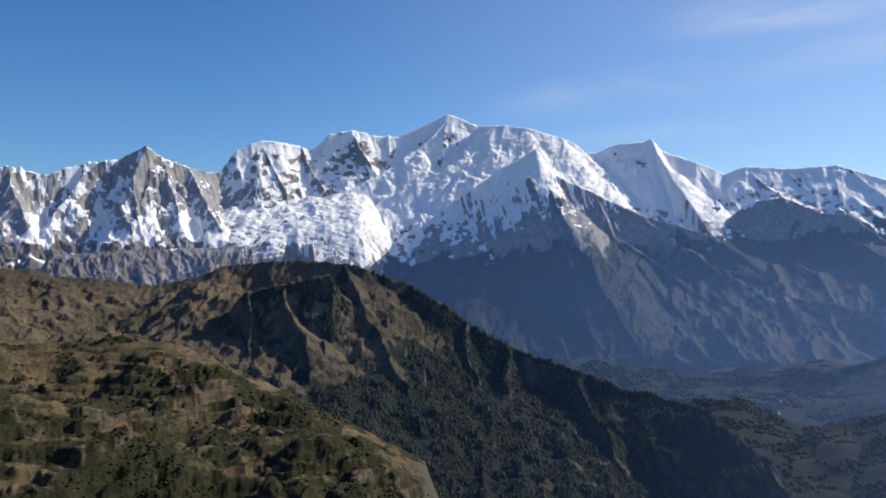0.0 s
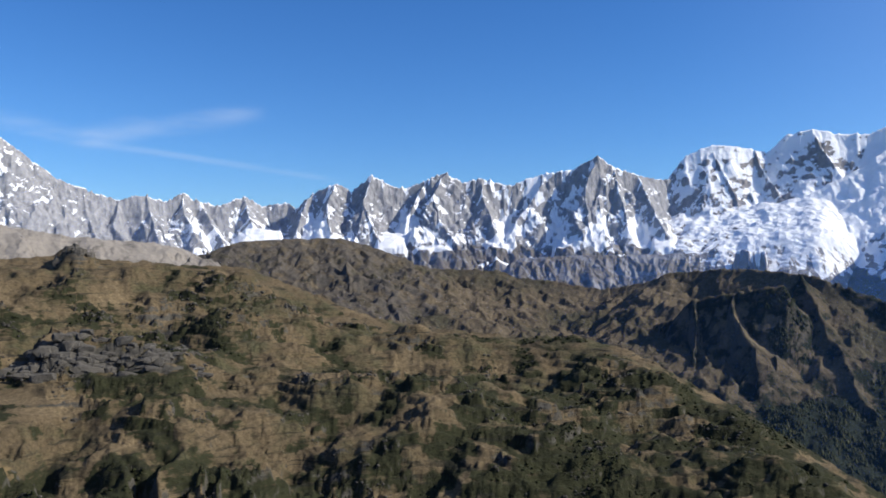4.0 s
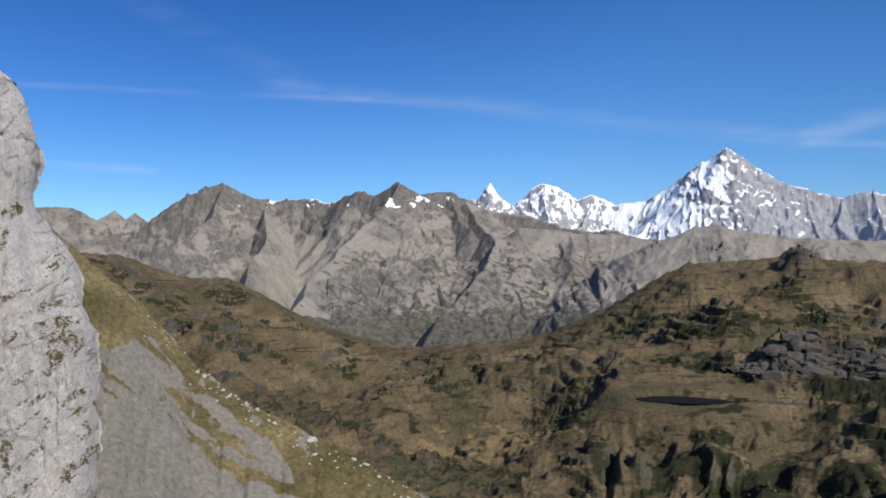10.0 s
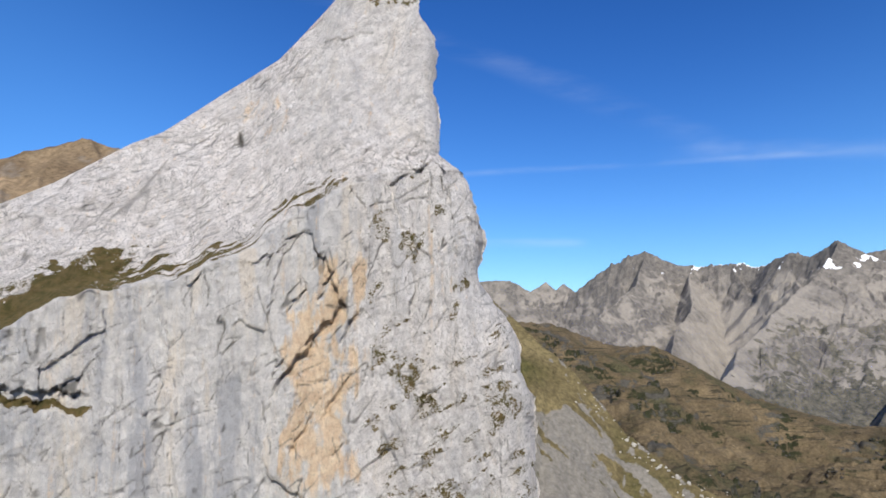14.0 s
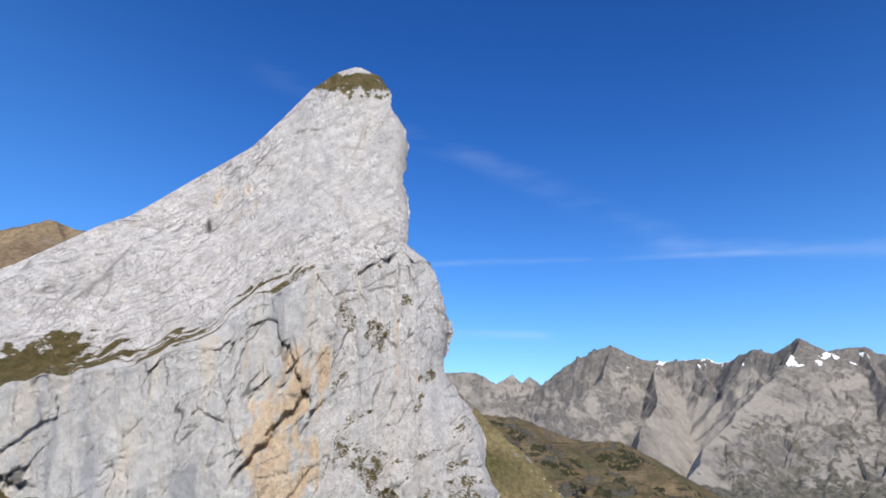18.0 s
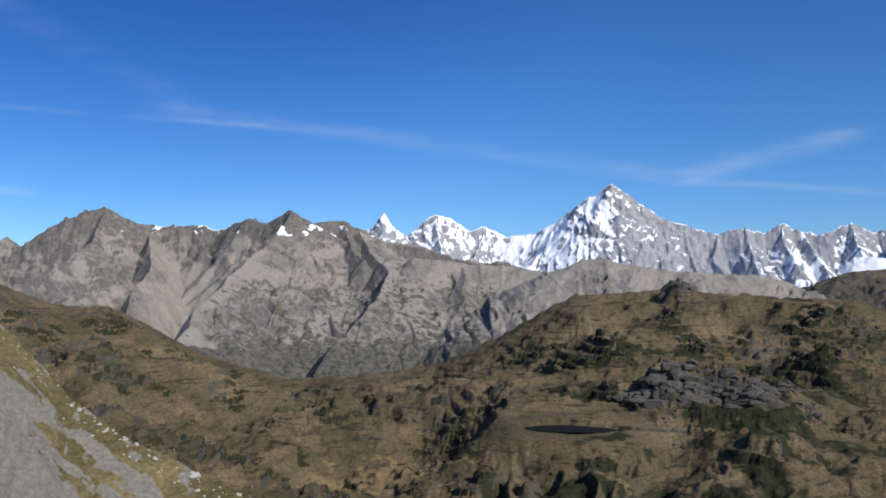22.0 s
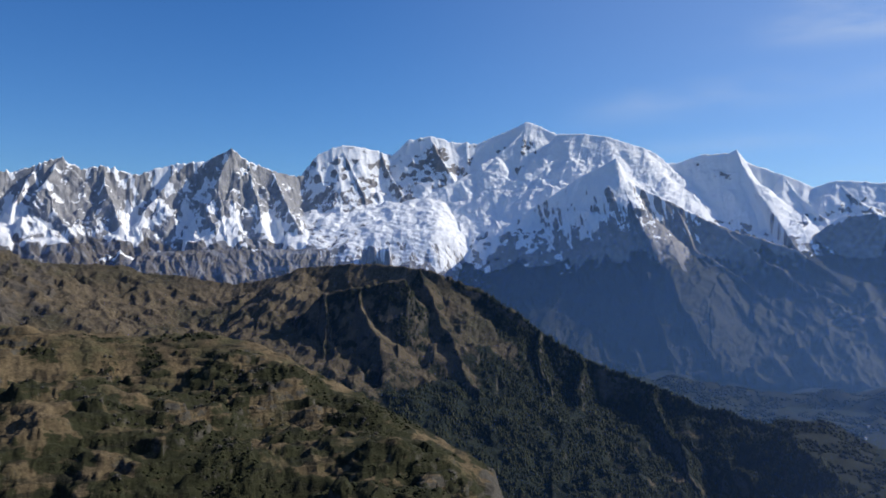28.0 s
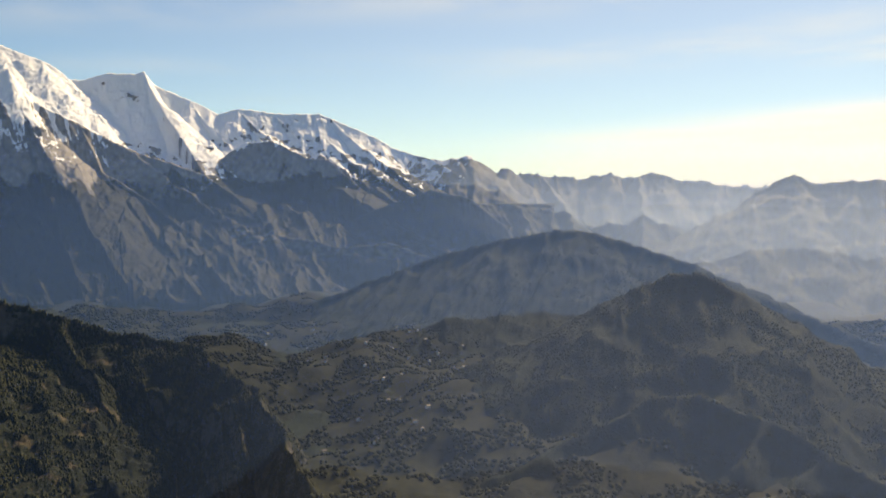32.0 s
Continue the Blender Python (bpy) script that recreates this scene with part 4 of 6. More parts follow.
# ---------------------------------------------------------------- far hazy ranges
AZ, RR, X, Y = polar(30, 70, 3000, 4850, 460, 200)
H, D, G, K = relief(X, Y, [
    ([(32.0, 2.4, 4500), (33.7, 2.2, 4500), (34.8, 2.3, 4500), (35.8, 2.65, 4500), (37.1, 1.9, 4550), (38.0, 1.4, 4600), (38.7, 1.75, 4600), (39.3, 1.3, 4600), (41.1, 1.25, 4650), (43.7, 1.0, 4700), (45.4, 1.4, 4700), (46.5, 1.05, 4700), (47.6, 1.2, 4700), (48.8, 1.4, 4700), (50.4, 0.85, 4700), (51.2, 0.95, 4700), (53.0, 0.6, 4700), (60.0, 0.4, 4700), (69.0, 0.8, 4700)], 0.7, 900, 14),
    ([(50.0, -3.6, 3900), (53.1, -1.4, 3950), (55.1, 0.1, 4000), (57.2, 1.3, 4000), (58.8, 0.65, 4000), (60.4, 0.9, 4000), (62.5, 0.9, 4000), (68.0, 1.5, 4000)], 0.7, 900, 9),
    ([(41.1, 1.2, 4650), (43.0, -1.5, 4200), (44.0, -4.0, 3800)], 0.7, 900, 4),
    ([(47.6, 1.1, 4650), (48.0, -1.5, 4250), (48.0, -4.0, 3900)], 0.7, 900, 4),
], EYE - 420, 71, rib=170, ribs=16)
H += smooth(10, 200, D) * 26 * (ridged(X / 260, Y / 260, 4, 81) - 0.45)
EL = height_angle(X, Y, H)
thing("distant_range", grid_mesh("distant_range", X, Y, skirt(H), snow=smooth(1.6, 2.6, EL + 0.6 * fbm(X / 60, Y / 60, 4, 83)) * smooth(38, 35, AZ), low=smooth(0.3, -2.0, EL)), M_far, "hazy blue mountain ranges beyond the valley", "mountain")

# ---------------------------------------------------------------- grey massif
GREY = [(-97.8, 3.15, 3000), (-96.1, 4.6, 2980), (-94.3, 5.5, 2960), (-93.0, 5.9, 2950), (-91.7, 5.2, 2950), (-90.0, 4.75, 2950), (-87.4, 4.9, 2900), (-85.8, 4.5, 2850), (-83.9, 5.5, 2750), (-82.7, 5.15, 2700), (-81.0, 6.0, 2650), (-80.0, 5.2, 2680), (-77.6, 5.3, 2700), (-76.3, 4.75, 2700), (-75.0, 4.1, 2700), (-73.6, 3.95, 2700), (-71.7, 3.4, 2680), (-69.0, 2.65, 2650), (-65.7, 2.4, 2600), (-63.4, 1.75, 2550)]
AZ, RR, X, Y = polar(-112, -33, 1650, 3300, 1100, 290)
H, D, G, K = relief(X, Y, [
    ([(-112, 3.0, 3100), (-104.0, 4.0, 3050), (-102.4, 4.0, 3050), (-100.9, 3.2, 3050), (-99.9, 3.85, 3100), (-99.0, 3.2, 3100), (-98.5, 3.75, 3100), (-97.8, 3.15, 3050)], 0.9, 600, 3),
    (GREY, 1.5, 900, 9),
    *buttresses(GREY, 2.8, 220, 1.35, 15),
    # the pointed peak and the long spur below it
    ([(-81.0, 5.95, 2640), (-82.4, 3.8, 2450), (-85.1, 1.4, 2200), (-87.2, -0.9, 1960), (-88.2, -2.6, 1820), (-88.2, -4.5, 1720)], 0.62, 1500, 4, 2.2),
    ([(-81.0, 5.9, 2640), (-80.4, 3.6, 2520), (-80.2, 1.6, 2380), (-81.5, -1.8, 2130), (-82.5, -5.5, 1900)], 0.75, 900, 4, 1.4),
    # the rounded rocky dome
    ([(-76.3, 4.5, 2680), (-75.4, 3.0, 2500), (-74.4, 1.9, 2330), (-74.7, 0.3, 2150), (-76.2, -1.3, 1970), (-78.4, -3.6, 1800), (-79.6, -5.5, 1700)], 0.5, 1500, 3, 2.4),
    ([(-72.5, 2.8, 2440), (-69.0, 2.3, 2450), (-65.7, 2.2, 2450), (-63.4, 1.6, 2400)], 0.6, 900, 4),
    ([(-69.0, 2.2, 2440), (-69.0, 0.0, 2200), (-71.0, -3.8, 1900)], 0.5, 900, 4),
    # the broad peak's shoulders
    ([(-93.0, 5.6, 2940), (-93.8, 3.4, 2720), (-96.0, 1.6, 2500), (-99.0, 0.2, 2250)], 1.05, 1500, 4, 1.6),
    ([(-90.0, 4.6, 2930), (-90.2, 2.0, 2650), (-91.5, -0.4, 2350), (-91.5, -2.0, 2150)], 1.05, 1500, 4, 1.5),
    ([(-63.4, 1.7, 2300), (-62.2, 1.8, 2280), (-61.0, 2.65, 2250), (-59.5, 2.7, 2250), (-57.9, 2.25, 2250), (-55.5, 1.85, 2250), (-52.9, 1.6, 2250), (-50.0, 1.5, 2300), (-47.5, 0.9, 2320), (-45.0, -0.8, 2300), (-42.0, -4.0, 2250)], 0.5, 900, 4),
], EYE - 420, 91, rib=110, ribs=3, warp=9, warp_len=110)
U, V = np.radians(AZ) * 2500, H - EYE
broken = smooth(-0.15, 0.35, fbm(U / 200, V / 150, 3, 106) + 0.25 * smooth(2.5, 4.5, height_angle(X, Y, H)))
H += smooth(5, 120, D) * (8 * fbm(U / 190, V / 150, 3, 101) + (2 + 6 * broken) * (ridged(U / 55 + V / 160, V / 60, 5, 105) - 0.45))
H += smooth(3, 60, D) * ((3 + 8 * broken) * facets(U / 80 + V / 200, V / 60, 25)[0] + (2.5 + 4.5 * broken) * facets(U / 26, V / 22, 26)[0])
F = flatness(X, Y, H)
EL = height_angle(X, Y, H)
mix = fbm(X / 50, Y / 50, 5, 103)
SNOW = 0.9 * smooth(0.55, 0.75, 0.9 * F + 0.5 * mix - 0.12) * smooth(0.5, 0.15, np.abs(EL - 4.3 - 0.4 * mix)) * smooth(-94, -90, AZ) * smooth(-72, -76, AZ)
VEG = smooth(2.4, 0.6, EL + 0.8 * mix) * smooth(-89.5, -87.5, AZ + 0.5 * EL) * smooth(-64, -68, AZ)
LOW = smooth(0.25, 0.7, smooth(-1.5, -4.8, EL + 1.4 * mix) * smooth(0.5, 0.75, F) + 0.3 * smooth(-66, -62, AZ) + 0.6 * smooth(-3.3, -4.5, EL + 0.9 * mix) * smooth(-90, -86, AZ))
FAN = smooth(1.0, 0.5, np.hypot((AZ + 87.6 - 0.9 * (EL - 0.5)) / 2.6, (EL - 0.2) / 2.8) + 0.25 * mix)
TALUS = smooth(0.1, 0.8, 2.0 * (F - 0.5) + 0.5 * (G - 0.4) + 0.25 * mix + 0.3 * fbm(X / 170, Y / 170, 3, 109) + 0.35 * smooth(-93, -90, AZ) * smooth(-84, -86, AZ + 0.6 * EL)) * smooth(5.6, 3.8, EL + 0.5 * mix)
TALUS = np.maximum(TALUS * (0.55 + 0.6 * smooth(-0.2, 0.3, fbm(U / 160, V / 90, 3, 108))), FAN)
LOW = np.maximum(LOW, (0.42 + 0.25 * mix + 0.3 * fbm(X / 18, Y / 18, 3, 110)) * VEG) * (1 - FAN)
mountain("grey_massif", X, Y, H, [("far_peak", AZ < -97.8, ""), ("round_peak", AZ < -86, "broad grey peak"), ("sharp_peak", AZ < -66, "pointed grey peak with scree"), ("shoulder", None, "low grassy rock shoulder")],
         M_grey, "bare grey rock mountains with scree gullies and small snow patches", "mountain", snow=SNOW, low=LOW, talus=TALUS)

# ---------------------------------------------------------------- wooded ridge
AZ, RR, X, Y = polar(-52, 30, 780, 2750, 1050, 360)
H, D, G, K = relief(X, Y, [
    # 0-1 the pasture plateau
    ([(-50.0, -1.5, 2450), (-48.0, 0.2, 2450), (-46.0, 0.9, 2450), (-44.2, 1.6, 2480), (-41.1, 1.8, 2500), (-37.6, 1.9, 2520), (-35.4, 1.4, 2530), (-33.5, 0.45, 2540), (-30.7, -0.2, 2540), (-26.5, -0.25, 2540), (-25.2, -0.75, 2530), (-22.6, -0.95, 2510), (-19.4, -1.5, 2480), (-17.0, -1.05, 2440), (-14.8, -0.3, 2400)], 0.42, 900, 2),
    ([(-14.8, -0.3, 2400), (-11.8, -0.0, 2330), (-8.8, -0.1, 2250), (-6.8, -0.3, 2180), (-5.3, -0.7, 2110)], 0.8, 1500, 2),
    # 2 the knife edge that runs down into the valley
    ([(-5.3, -0.7, 2110), (-3.3, -1.35, 2080), (-1.0, -2.55, 2055), (1.7, -4.5, 2025), (3.3, -5.4, 2005), (4.4, -6.15, 1990), (6.8, -7.15, 1960), (9.1, -7.9, 1930), (12.1, -9.0, 1880), (15.8, -9.9, 1800), (17.3, -10.3, 1700), (19.3, -11.8, 1560), (21.3, -13.6, 1400), (23.2, -16.3, 1200), (24.8, -19.5, 1010)], 1.6, 1800, 4),
    # the brow over the gullied face, which turns away from the sun
    ([(-40.0, -0.6, 2200), (-36.8, -0.5, 2200), (-33.2, -1.2, 2180), (-30.0, -2.2, 2160), (-28.4, -2.65, 2150), (-24.6, -3.9, 2120), (-22.0, -4.55, 2110), (-17.4, -4.4, 2080), (-14.9, -3.2, 2040), (-13.3, -1.9, 2010), (-11.1, -1.55, 1980), (-8.0, -0.9, 1980)], 1.5, 1800, 5),
    # 3-9 ribs under the brow, each with a steep shaded side
    ([(-37.0, 0.4, 2250), (-36.9, -1.9, 2120), (-37.0, -4.4, 2000), (-37.2, -7.5, 1860)], 1.2, 1500, 4, 1.6),
    ([(-33.2, -1.2, 2180), (-33.6, -4.2, 2050), (-34.0, -8.0, 1900)], 1.2, 1500, 4, 1.6),
    ([(-29.0, -2.6, 2150), (-29.3, -5.5, 2030), (-29.6, -9.0, 1890)], 1.2, 1500, 4, 1.6),
    ([(-19.6, -4.5, 2095), (-20.0, -8.0, 1950)], 1.2, 1500, 4, 1.6),
    ([(-15.6, -3.5, 2050), (-15.8, -6.2, 1950), (-16.0, -9.0, 1840)], 1.2, 1500, 4, 1.6),
    ([(-13.2, -1.9, 2010), (-13.4, -4.6, 1920), (-13.6, -8.2, 1800)], 1.2, 1500, 4, 1.6),
    ([(-11.0, -1.55, 1980), (-10.4, -3.9, 1900), (-9.7, -5.9, 1830), (-10.4, -8.5, 1750), (-9.8, -12.0, 1650)], 0.72, 1500, 4, 2.3),
    # 10-12 the sunny brown face and the dark tower below it
    ([(-6.8, -0.35, 2075), (-5.8, -2.8, 1980), (-4.6, -5.4, 1890), (-3.4, -7.6, 1810), (-2.8, -8.6, 1770)], 0.9, 1500, 4, 1.3),
    ([(-2.8, -8.6, 1770), (-1.9, -9.8, 1720), (-1.3, -12.0, 1630), (-0.9, -16.0, 1470)], 1.4, 1800, 4, 1.5),
    ([(-5.6, -9.6, 1720), (-5.0, -13.0, 1560)], 1.2, 1500, 4, 1.5),
    # 13-17 dark wooded ribs under the knife edge
    ([(1.7, -4.5, 2020), (1.6, -7.0, 1920), (2.2, -10.5, 1780), (2.4, -15.0, 1580)], 1.4, 1800, 4, 1.4),
    ([(4.4, -6.15, 1990), (4.2, -9.0, 1870), (4.9, -13.0, 1690), (5.2, -18.0, 1450)], 1.4, 1800, 4, 1.4),
    ([(9.1, -7.9, 1930), (9.6, -10.0, 1800), (11.0, -11.7, 1690), (12.2, -15.5, 1500), (12.6, -20.0, 1280)], 1.1, 1800, 5, 1.7),
    ([(13.6, -9.4, 1850), (14.6, -12.4, 1690), (15.4, -16.0, 1500)], 1.2, 1800, 5, 1.5),
    ([(17.3, -10.3, 1700), (18.2, -13.0, 1540), (19.2, -16.0, 1380), (20.0, -20.0, 1180)], 1.1, 1800, 5, 1.5),
], EYE - 660, 111, rib=90, ribs=6, warp=13, warp_len=100)
U, V = np.radians(AZ) * 1900, H - EYE
H += smooth(5, 110, D) * (8 * fbm(X / 160, Y / 160, 3, 121) + 14 * (ridged(X / 70, Y / 70, 4, 125) - 0.45) + 8 * facets(X / 45, Y / 45, 34)[0] + 1.6 * facets(X / 16, Y / 16, 36)[0])
H += 2.5 * (K < 2) * (facets(X / 22, Y / 40, 37)[0] + ridged(X / 50, Y / 90, 3, 38) - 0.5)
apron = EYE - 380 + 75 * smooth(850, 1750, RR) - 150 * smooth(17, 27, AZ) - 300 * smooth(1450, 1800, RR) + 22 * fbm(X / 120, Y / 120, 4, 129)
# below the knife edge the flank falls on into the gorge
flank = EYE - 335 - 45 * smooth(18, 24, AZ) - 0.3 * np.abs(SPUR_R(AZ) - 20 - RR) - 500 * smooth(-10, 150, RR - SPUR_R(AZ)) - 300 * smooth(24.6, 27, AZ) + 85 * smooth(30, 260, SPUR_R(AZ) - RR) * (ridged(U / 170 + RR / 420, RR / 420, 4, 130) - 0.5) + 20 * fbm(X / 90, Y / 90, 4, 131) + 6 * facets(X / 30, Y / 30, 132)[0]
apron = apron + (flank - apron) * smooth(-7, 0, AZ)
H = np.maximum(H, apron)
EL = height_angle(X, Y, H)
patch = fbm(X / 90, Y / 90, 4, 127)
WOOD_SHADE = np.maximum(smooth(-4.5, 1.5, AZ + 3 * patch) * 0.8, 0.75 * smooth(-6.5, -9.5, EL + 1.5 * patch))
# steep faces below the plateau get their shade painted in with the wood
WOOD_SHADE = np.maximum(WOOD_SHADE, 0.6 * smooth(0.72, 0.5, flatness(X, Y, H) + 0.2 * patch) * (K > 1))
WOOD_SHADE = np.maximum(WOOD_SHADE * (1 - 0.6 * (K == 11) - 0.45 * (K == 10) * smooth(-9, -6, EL)), 0.3 * (K > 9) * smooth(-0.3, 0.3, patch))
WOOD_SHADE = np.where((AZ > 0) & (RR < SPUR_R(AZ) - 60), 0.96 + 0.6 * fbm(X / 70, Y / 70, 4, 133) - 0.2 * smooth(4, 8, AZ) * smooth(15, 11, AZ), WOOD_SHADE)
BARE = 0.55 * smooth(-28, -33, AZ + 3 * patch) + 0.5 * smooth(0.62, 0.42, flatness(X, Y, H) + 0.25 * patch) * smooth(0.1, 0.5, fbm(U / 40, V / 60, 3, 128))
RIDGE_WOOD = WOOD_SHADE
RIDGE = H, (-52, 30, 780, 2750)
mountain("wooded_ridge", X, Y, H, [("pasture_crest", AZ < -18 + 3 * fbm(X / 80, Y / 80, 3, 4), "brown pasture plateau"), ("rocky_brow", AZ < -4 + 2 * fbm(X / 80, Y / 80, 3, 4), "steep gullied brow"), ("wooded_spur", None, "dark wooded spur")], M_ridge, "long ridge with brown pasture on top and dark wooded flanks", "hill", wood=WOOD_SHADE, bare=BARE)

# ---------------------------------------------------------------- wooded hills across the valley
AZ, RR, X, Y = polar(16, 72, 1100, 3300, 500, 200)
H, D, G, K = relief(X, Y, [
    ([(19.0, -10.0, 2600), (24.0, -8.0, 2720), (28.0, -6.6, 2750), (31.0, -5.55, 2700), (34.9, -4.15, 2650), (38.8, -3.15, 2600), (42.1, -2.55, 2550), (44.7, -2.7, 2550), (47.7, -3.6, 2500), (51.4, -4.65, 2450), (55.0, -6.4, 2400), (59.1, -7.95, 2300), (63.0, -9.3, 2200)], 0.5, 900, 3),
], EYE - 420, 131, rib=150, ribs=14)
H -= 300 * smooth(0, 120, SPUR_R(AZ) - RR) * smooth(25.5, 24, AZ)
HILL_A = H, (16, 72, 1100, 3300)
H += smooth(5, 150, D) * 12 * (ridged(X / 150, Y / 150, 4, 141) - 0.45)
thing("wooded_hill", grid_mesh("wooded_hill", X, Y, skirt(H), wood=1 + 0 * X, bare=0 * X), M_wood, "broad wooded hill rising out of the valley", "hill")
AZ, RR, X, Y = polar(32, 78, 900, 2300, 420, 200)
H, D, G, K = relief(X, Y, [
    ([(32.4, -19.0, 1300), (34.2, -16.6, 1450), (38.2, -13.4, 1600), (42.8, -10.1, 1640), (46.6, -6.9, 1640), (49.6, -5.3, 1640), (51.4, -5.3, 1640), (53.6, -5.9, 1640), (55.4, -7.5, 1620), (57.5, -9.7, 1600), (60.2, -11.9, 1580), (63.1, -14.6, 1500)], 0.6, 900, 3),
    ([(38.2, -19.5, 1080), (43.0, -17.0, 1150), (49.0, -13.6, 1250), (52.3, -13.3, 1250), (57.7, -15.0, 1200), (63.2, -17.6, 1120), (68.0, -20.0, 1050)], 0.6, 900, 2),
], EYE - 420, 151, rib=130, ribs=12)
HILL_B = H, (32, 78, 900, 2300)
H += smooth(5, 150, D) * 12 * (ridged(X / 130, Y / 130, 4, 161) - 0.45)
thing("wooded_hill", grid_mesh("wooded_hill_near", X, Y, skirt(H), wood=1 + 0 * X, bare=0 * X), M_wood, "dark wooded hill in shade above the valley", "hill")

# ---------------------------------------------------------------- moorland hill
AZ, RR, X, Y = polar(-108, 2, 480, 2000, 1300, 420, 1.3)
crest_az = np.array([-108, -99.4, -95.8, -92, -86.5, -81, -76, -71, -67, -63.2, -61.7, -59, -55.7, -55.1, -54.5, -53.8, -48, -44, -40.6, -36.7, -32.7, -28.8, -25, -21.3, -17.7, -14.3, -10, -6, -3, -1.5, 0, 2])
crest_el = np.array([1.6, 0.9, -0.5, -0.9, -4.0, -5.6, -5.4, -4.7, -3.0, -0.8, 0.0, 0.2, 0.45, 0.95, 1.0, 0.3, -0.05, -0.2, -1.5, -3.1, -4.3, -4.5, -5.0, -4.7, -5.6, -7.3, -9.5, -11.6, -13.2, -14.2, -18, -26])
crest_r = np.array([1500, 1550, 1600, 1650, 1650, 1500, 1400, 1400, 1400, 1420, 1450, 1450, 1450, 1450, 1450, 1450, 1450, 1450, 1420, 1380, 1340, 1300, 1250, 1220, 1180, 1120, 1050, 1000, 960, 940, 930, 920])
cr = np.interp(AZ, crest_az, crest_r)
sharp = np.interp(AZ[0], crest_az, crest_el)
soft = np.convolve(np.pad(sharp, 60, mode="edge"), np.hanning(121) / np.hanning(121).sum(), "valid")
behind = smooth(260, 20, cr - RR)
cz = cr * np.tan(np.radians(soft[None, :] * (1 - behind) + sharp[None, :] * behind))
front = np.interp(AZ, [-108, -86, -75, -60, -30, -10, 2], [-0.255, -0.27, -0.3, -0.31, -0.33, -0.31, -0.34]) * 600
u = (RR - 600) / (cr - 600)
H = front + (cz - front) * u
wave = 34 * fbm(X / 190, Y / 190, 3, 6) + 5 * fbm(X / 40, Y / 40, 4, 7)
calm = smooth(2.6, 1.2, np.hypot((AZ + 61.8) / 3.3, (RR - 858) / 34))
TARN = EYE + float(np.interp(842, RR[:, 0], H[:, np.argmin(np.abs(AZ[0] + 61.8))]))
H = H * (1 - calm) + (TARN - EYE + 0.15 * (RR - 839)) * calm
near = smooth(0, 150, cr - RR) * (1 - calm)
H += near * wave
# benches along the contour, with broken rocky risers
zig = facets(X / 34, Y / 34, 30)[0]
q = H / 11 + 1.1 * fbm(X / 150, Y / 150, 3, 12) + 0.2 * zig
riser = smooth(0.62, 0.9, q - np.floor(q))
bench = 11 * (np.floor(q) + riser - q)
patchy = smooth(-0.15, 0.35, fbm(X / 120, Y / 120, 3, 13))
H += near * bench * (0.4 + 0.6 * patchy)
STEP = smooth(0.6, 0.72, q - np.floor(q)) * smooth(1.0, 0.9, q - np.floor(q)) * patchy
q = H / 4.2 + 0.9 * fbm(X / 60, Y / 60, 4, 22) + 0.3 * facets(X / 12, Y / 12, 31)[0]
H += near * 4.2 * (np.floor(q) + smooth(0.6, 0.92, q - np.floor(q)) - q) * 0.75 * smooth(-0.3, 0.3, fbm(X / 70, Y / 70, 3, 24))
H += near * (5 * (ridged(X / 42, Y / 42, 4, 8) - 0.5) + 1.3 * facets(X / 11, Y / 11, 32)[0] * patchy + 1.0 * fbm(X / 9, Y / 9, 3, 26))
# the big outcrop with its dark flank, and the gully field along the lower edge
brow = 925 + 16 * fbm(X / 40, Y / 40, 3, 14) - 2.0 * (AZ + 57)
crag = smooth(-57.6, -57.1, AZ - 0.016 * np.clip(RR - brow, 0, 90) + 0.25 * fbm(X / 12, Y / 12, 3, 15)) * smooth(-44, -52, AZ)
H += crag * (18 + 6 * facets(X / 24, Y / 24, 33)[0] + 3 * ridged(X / 20, Y / 20, 3, 16)) * smooth(-14, 30, RR - brow + 10 * zig) * smooth(190, 60, RR - brow)
knob = smooth(1.0, 0.55, np.hypot((AZ + 54.2) / 1.5, (RR - 1385) / 40) + 0.2 * zig)
H += 17 * knob
top = 690 + 95 * smooth(-70, -64, AZ) * smooth(-25, -35, AZ) + 50 * fbm(AZ / 6, 0 * AZ, 3, 17)
rills = ridged((AZ + 2.2 * fbm(X / 80, Y / 80, 3, 27)) / 3.4, RR / 160, 3, 18)
H -= 22 * smooth(0, 120, top - RR) * (1 - rills) ** 1.2
H -= 1.1 * np.maximum(590 + 25 * fbm(AZ / 2, RR / 60, 3, 19) - RR, 0)
# stream gullies: bearing at the head, distance of the head, sideways drift, half width in metres, depth
for ga, gr, drift, gw, gd in ((-64.6, 850, -1.6, 5, 13), (-60.6, 655, -0.8, 7, 20), (-57.0, 690, 1.4, 6, 14), (-52.2, 760, 3.2, 7, 20), (-47.6, 705, -1.2, 10, 26), (-44.2, 690, 0.8, 7, 18), (-41.6, 700, -1.0, 11, 28), (-38.0, 680, 1.0, 7, 18), (-35.2, 665, -0.8, 8, 22), (-30.5, 690, 1.2, 7, 16), (-70.5, 640, 0.8, 6, 12)):
    run = np.clip((gr - RR) / 120, -1, 3)
    off = np.abs(np.radians(AZ - ga - drift * run - 0.5 * fbm(RR / 40, 0 * RR + ga, 3, 45)) * RR)
    H -= gd * smooth(0.0, 0.7, run) * np.clip(1 - off / (gw * (1 + 0.8 * run)), 0, 1) ** 1.5 * (1 - calm)
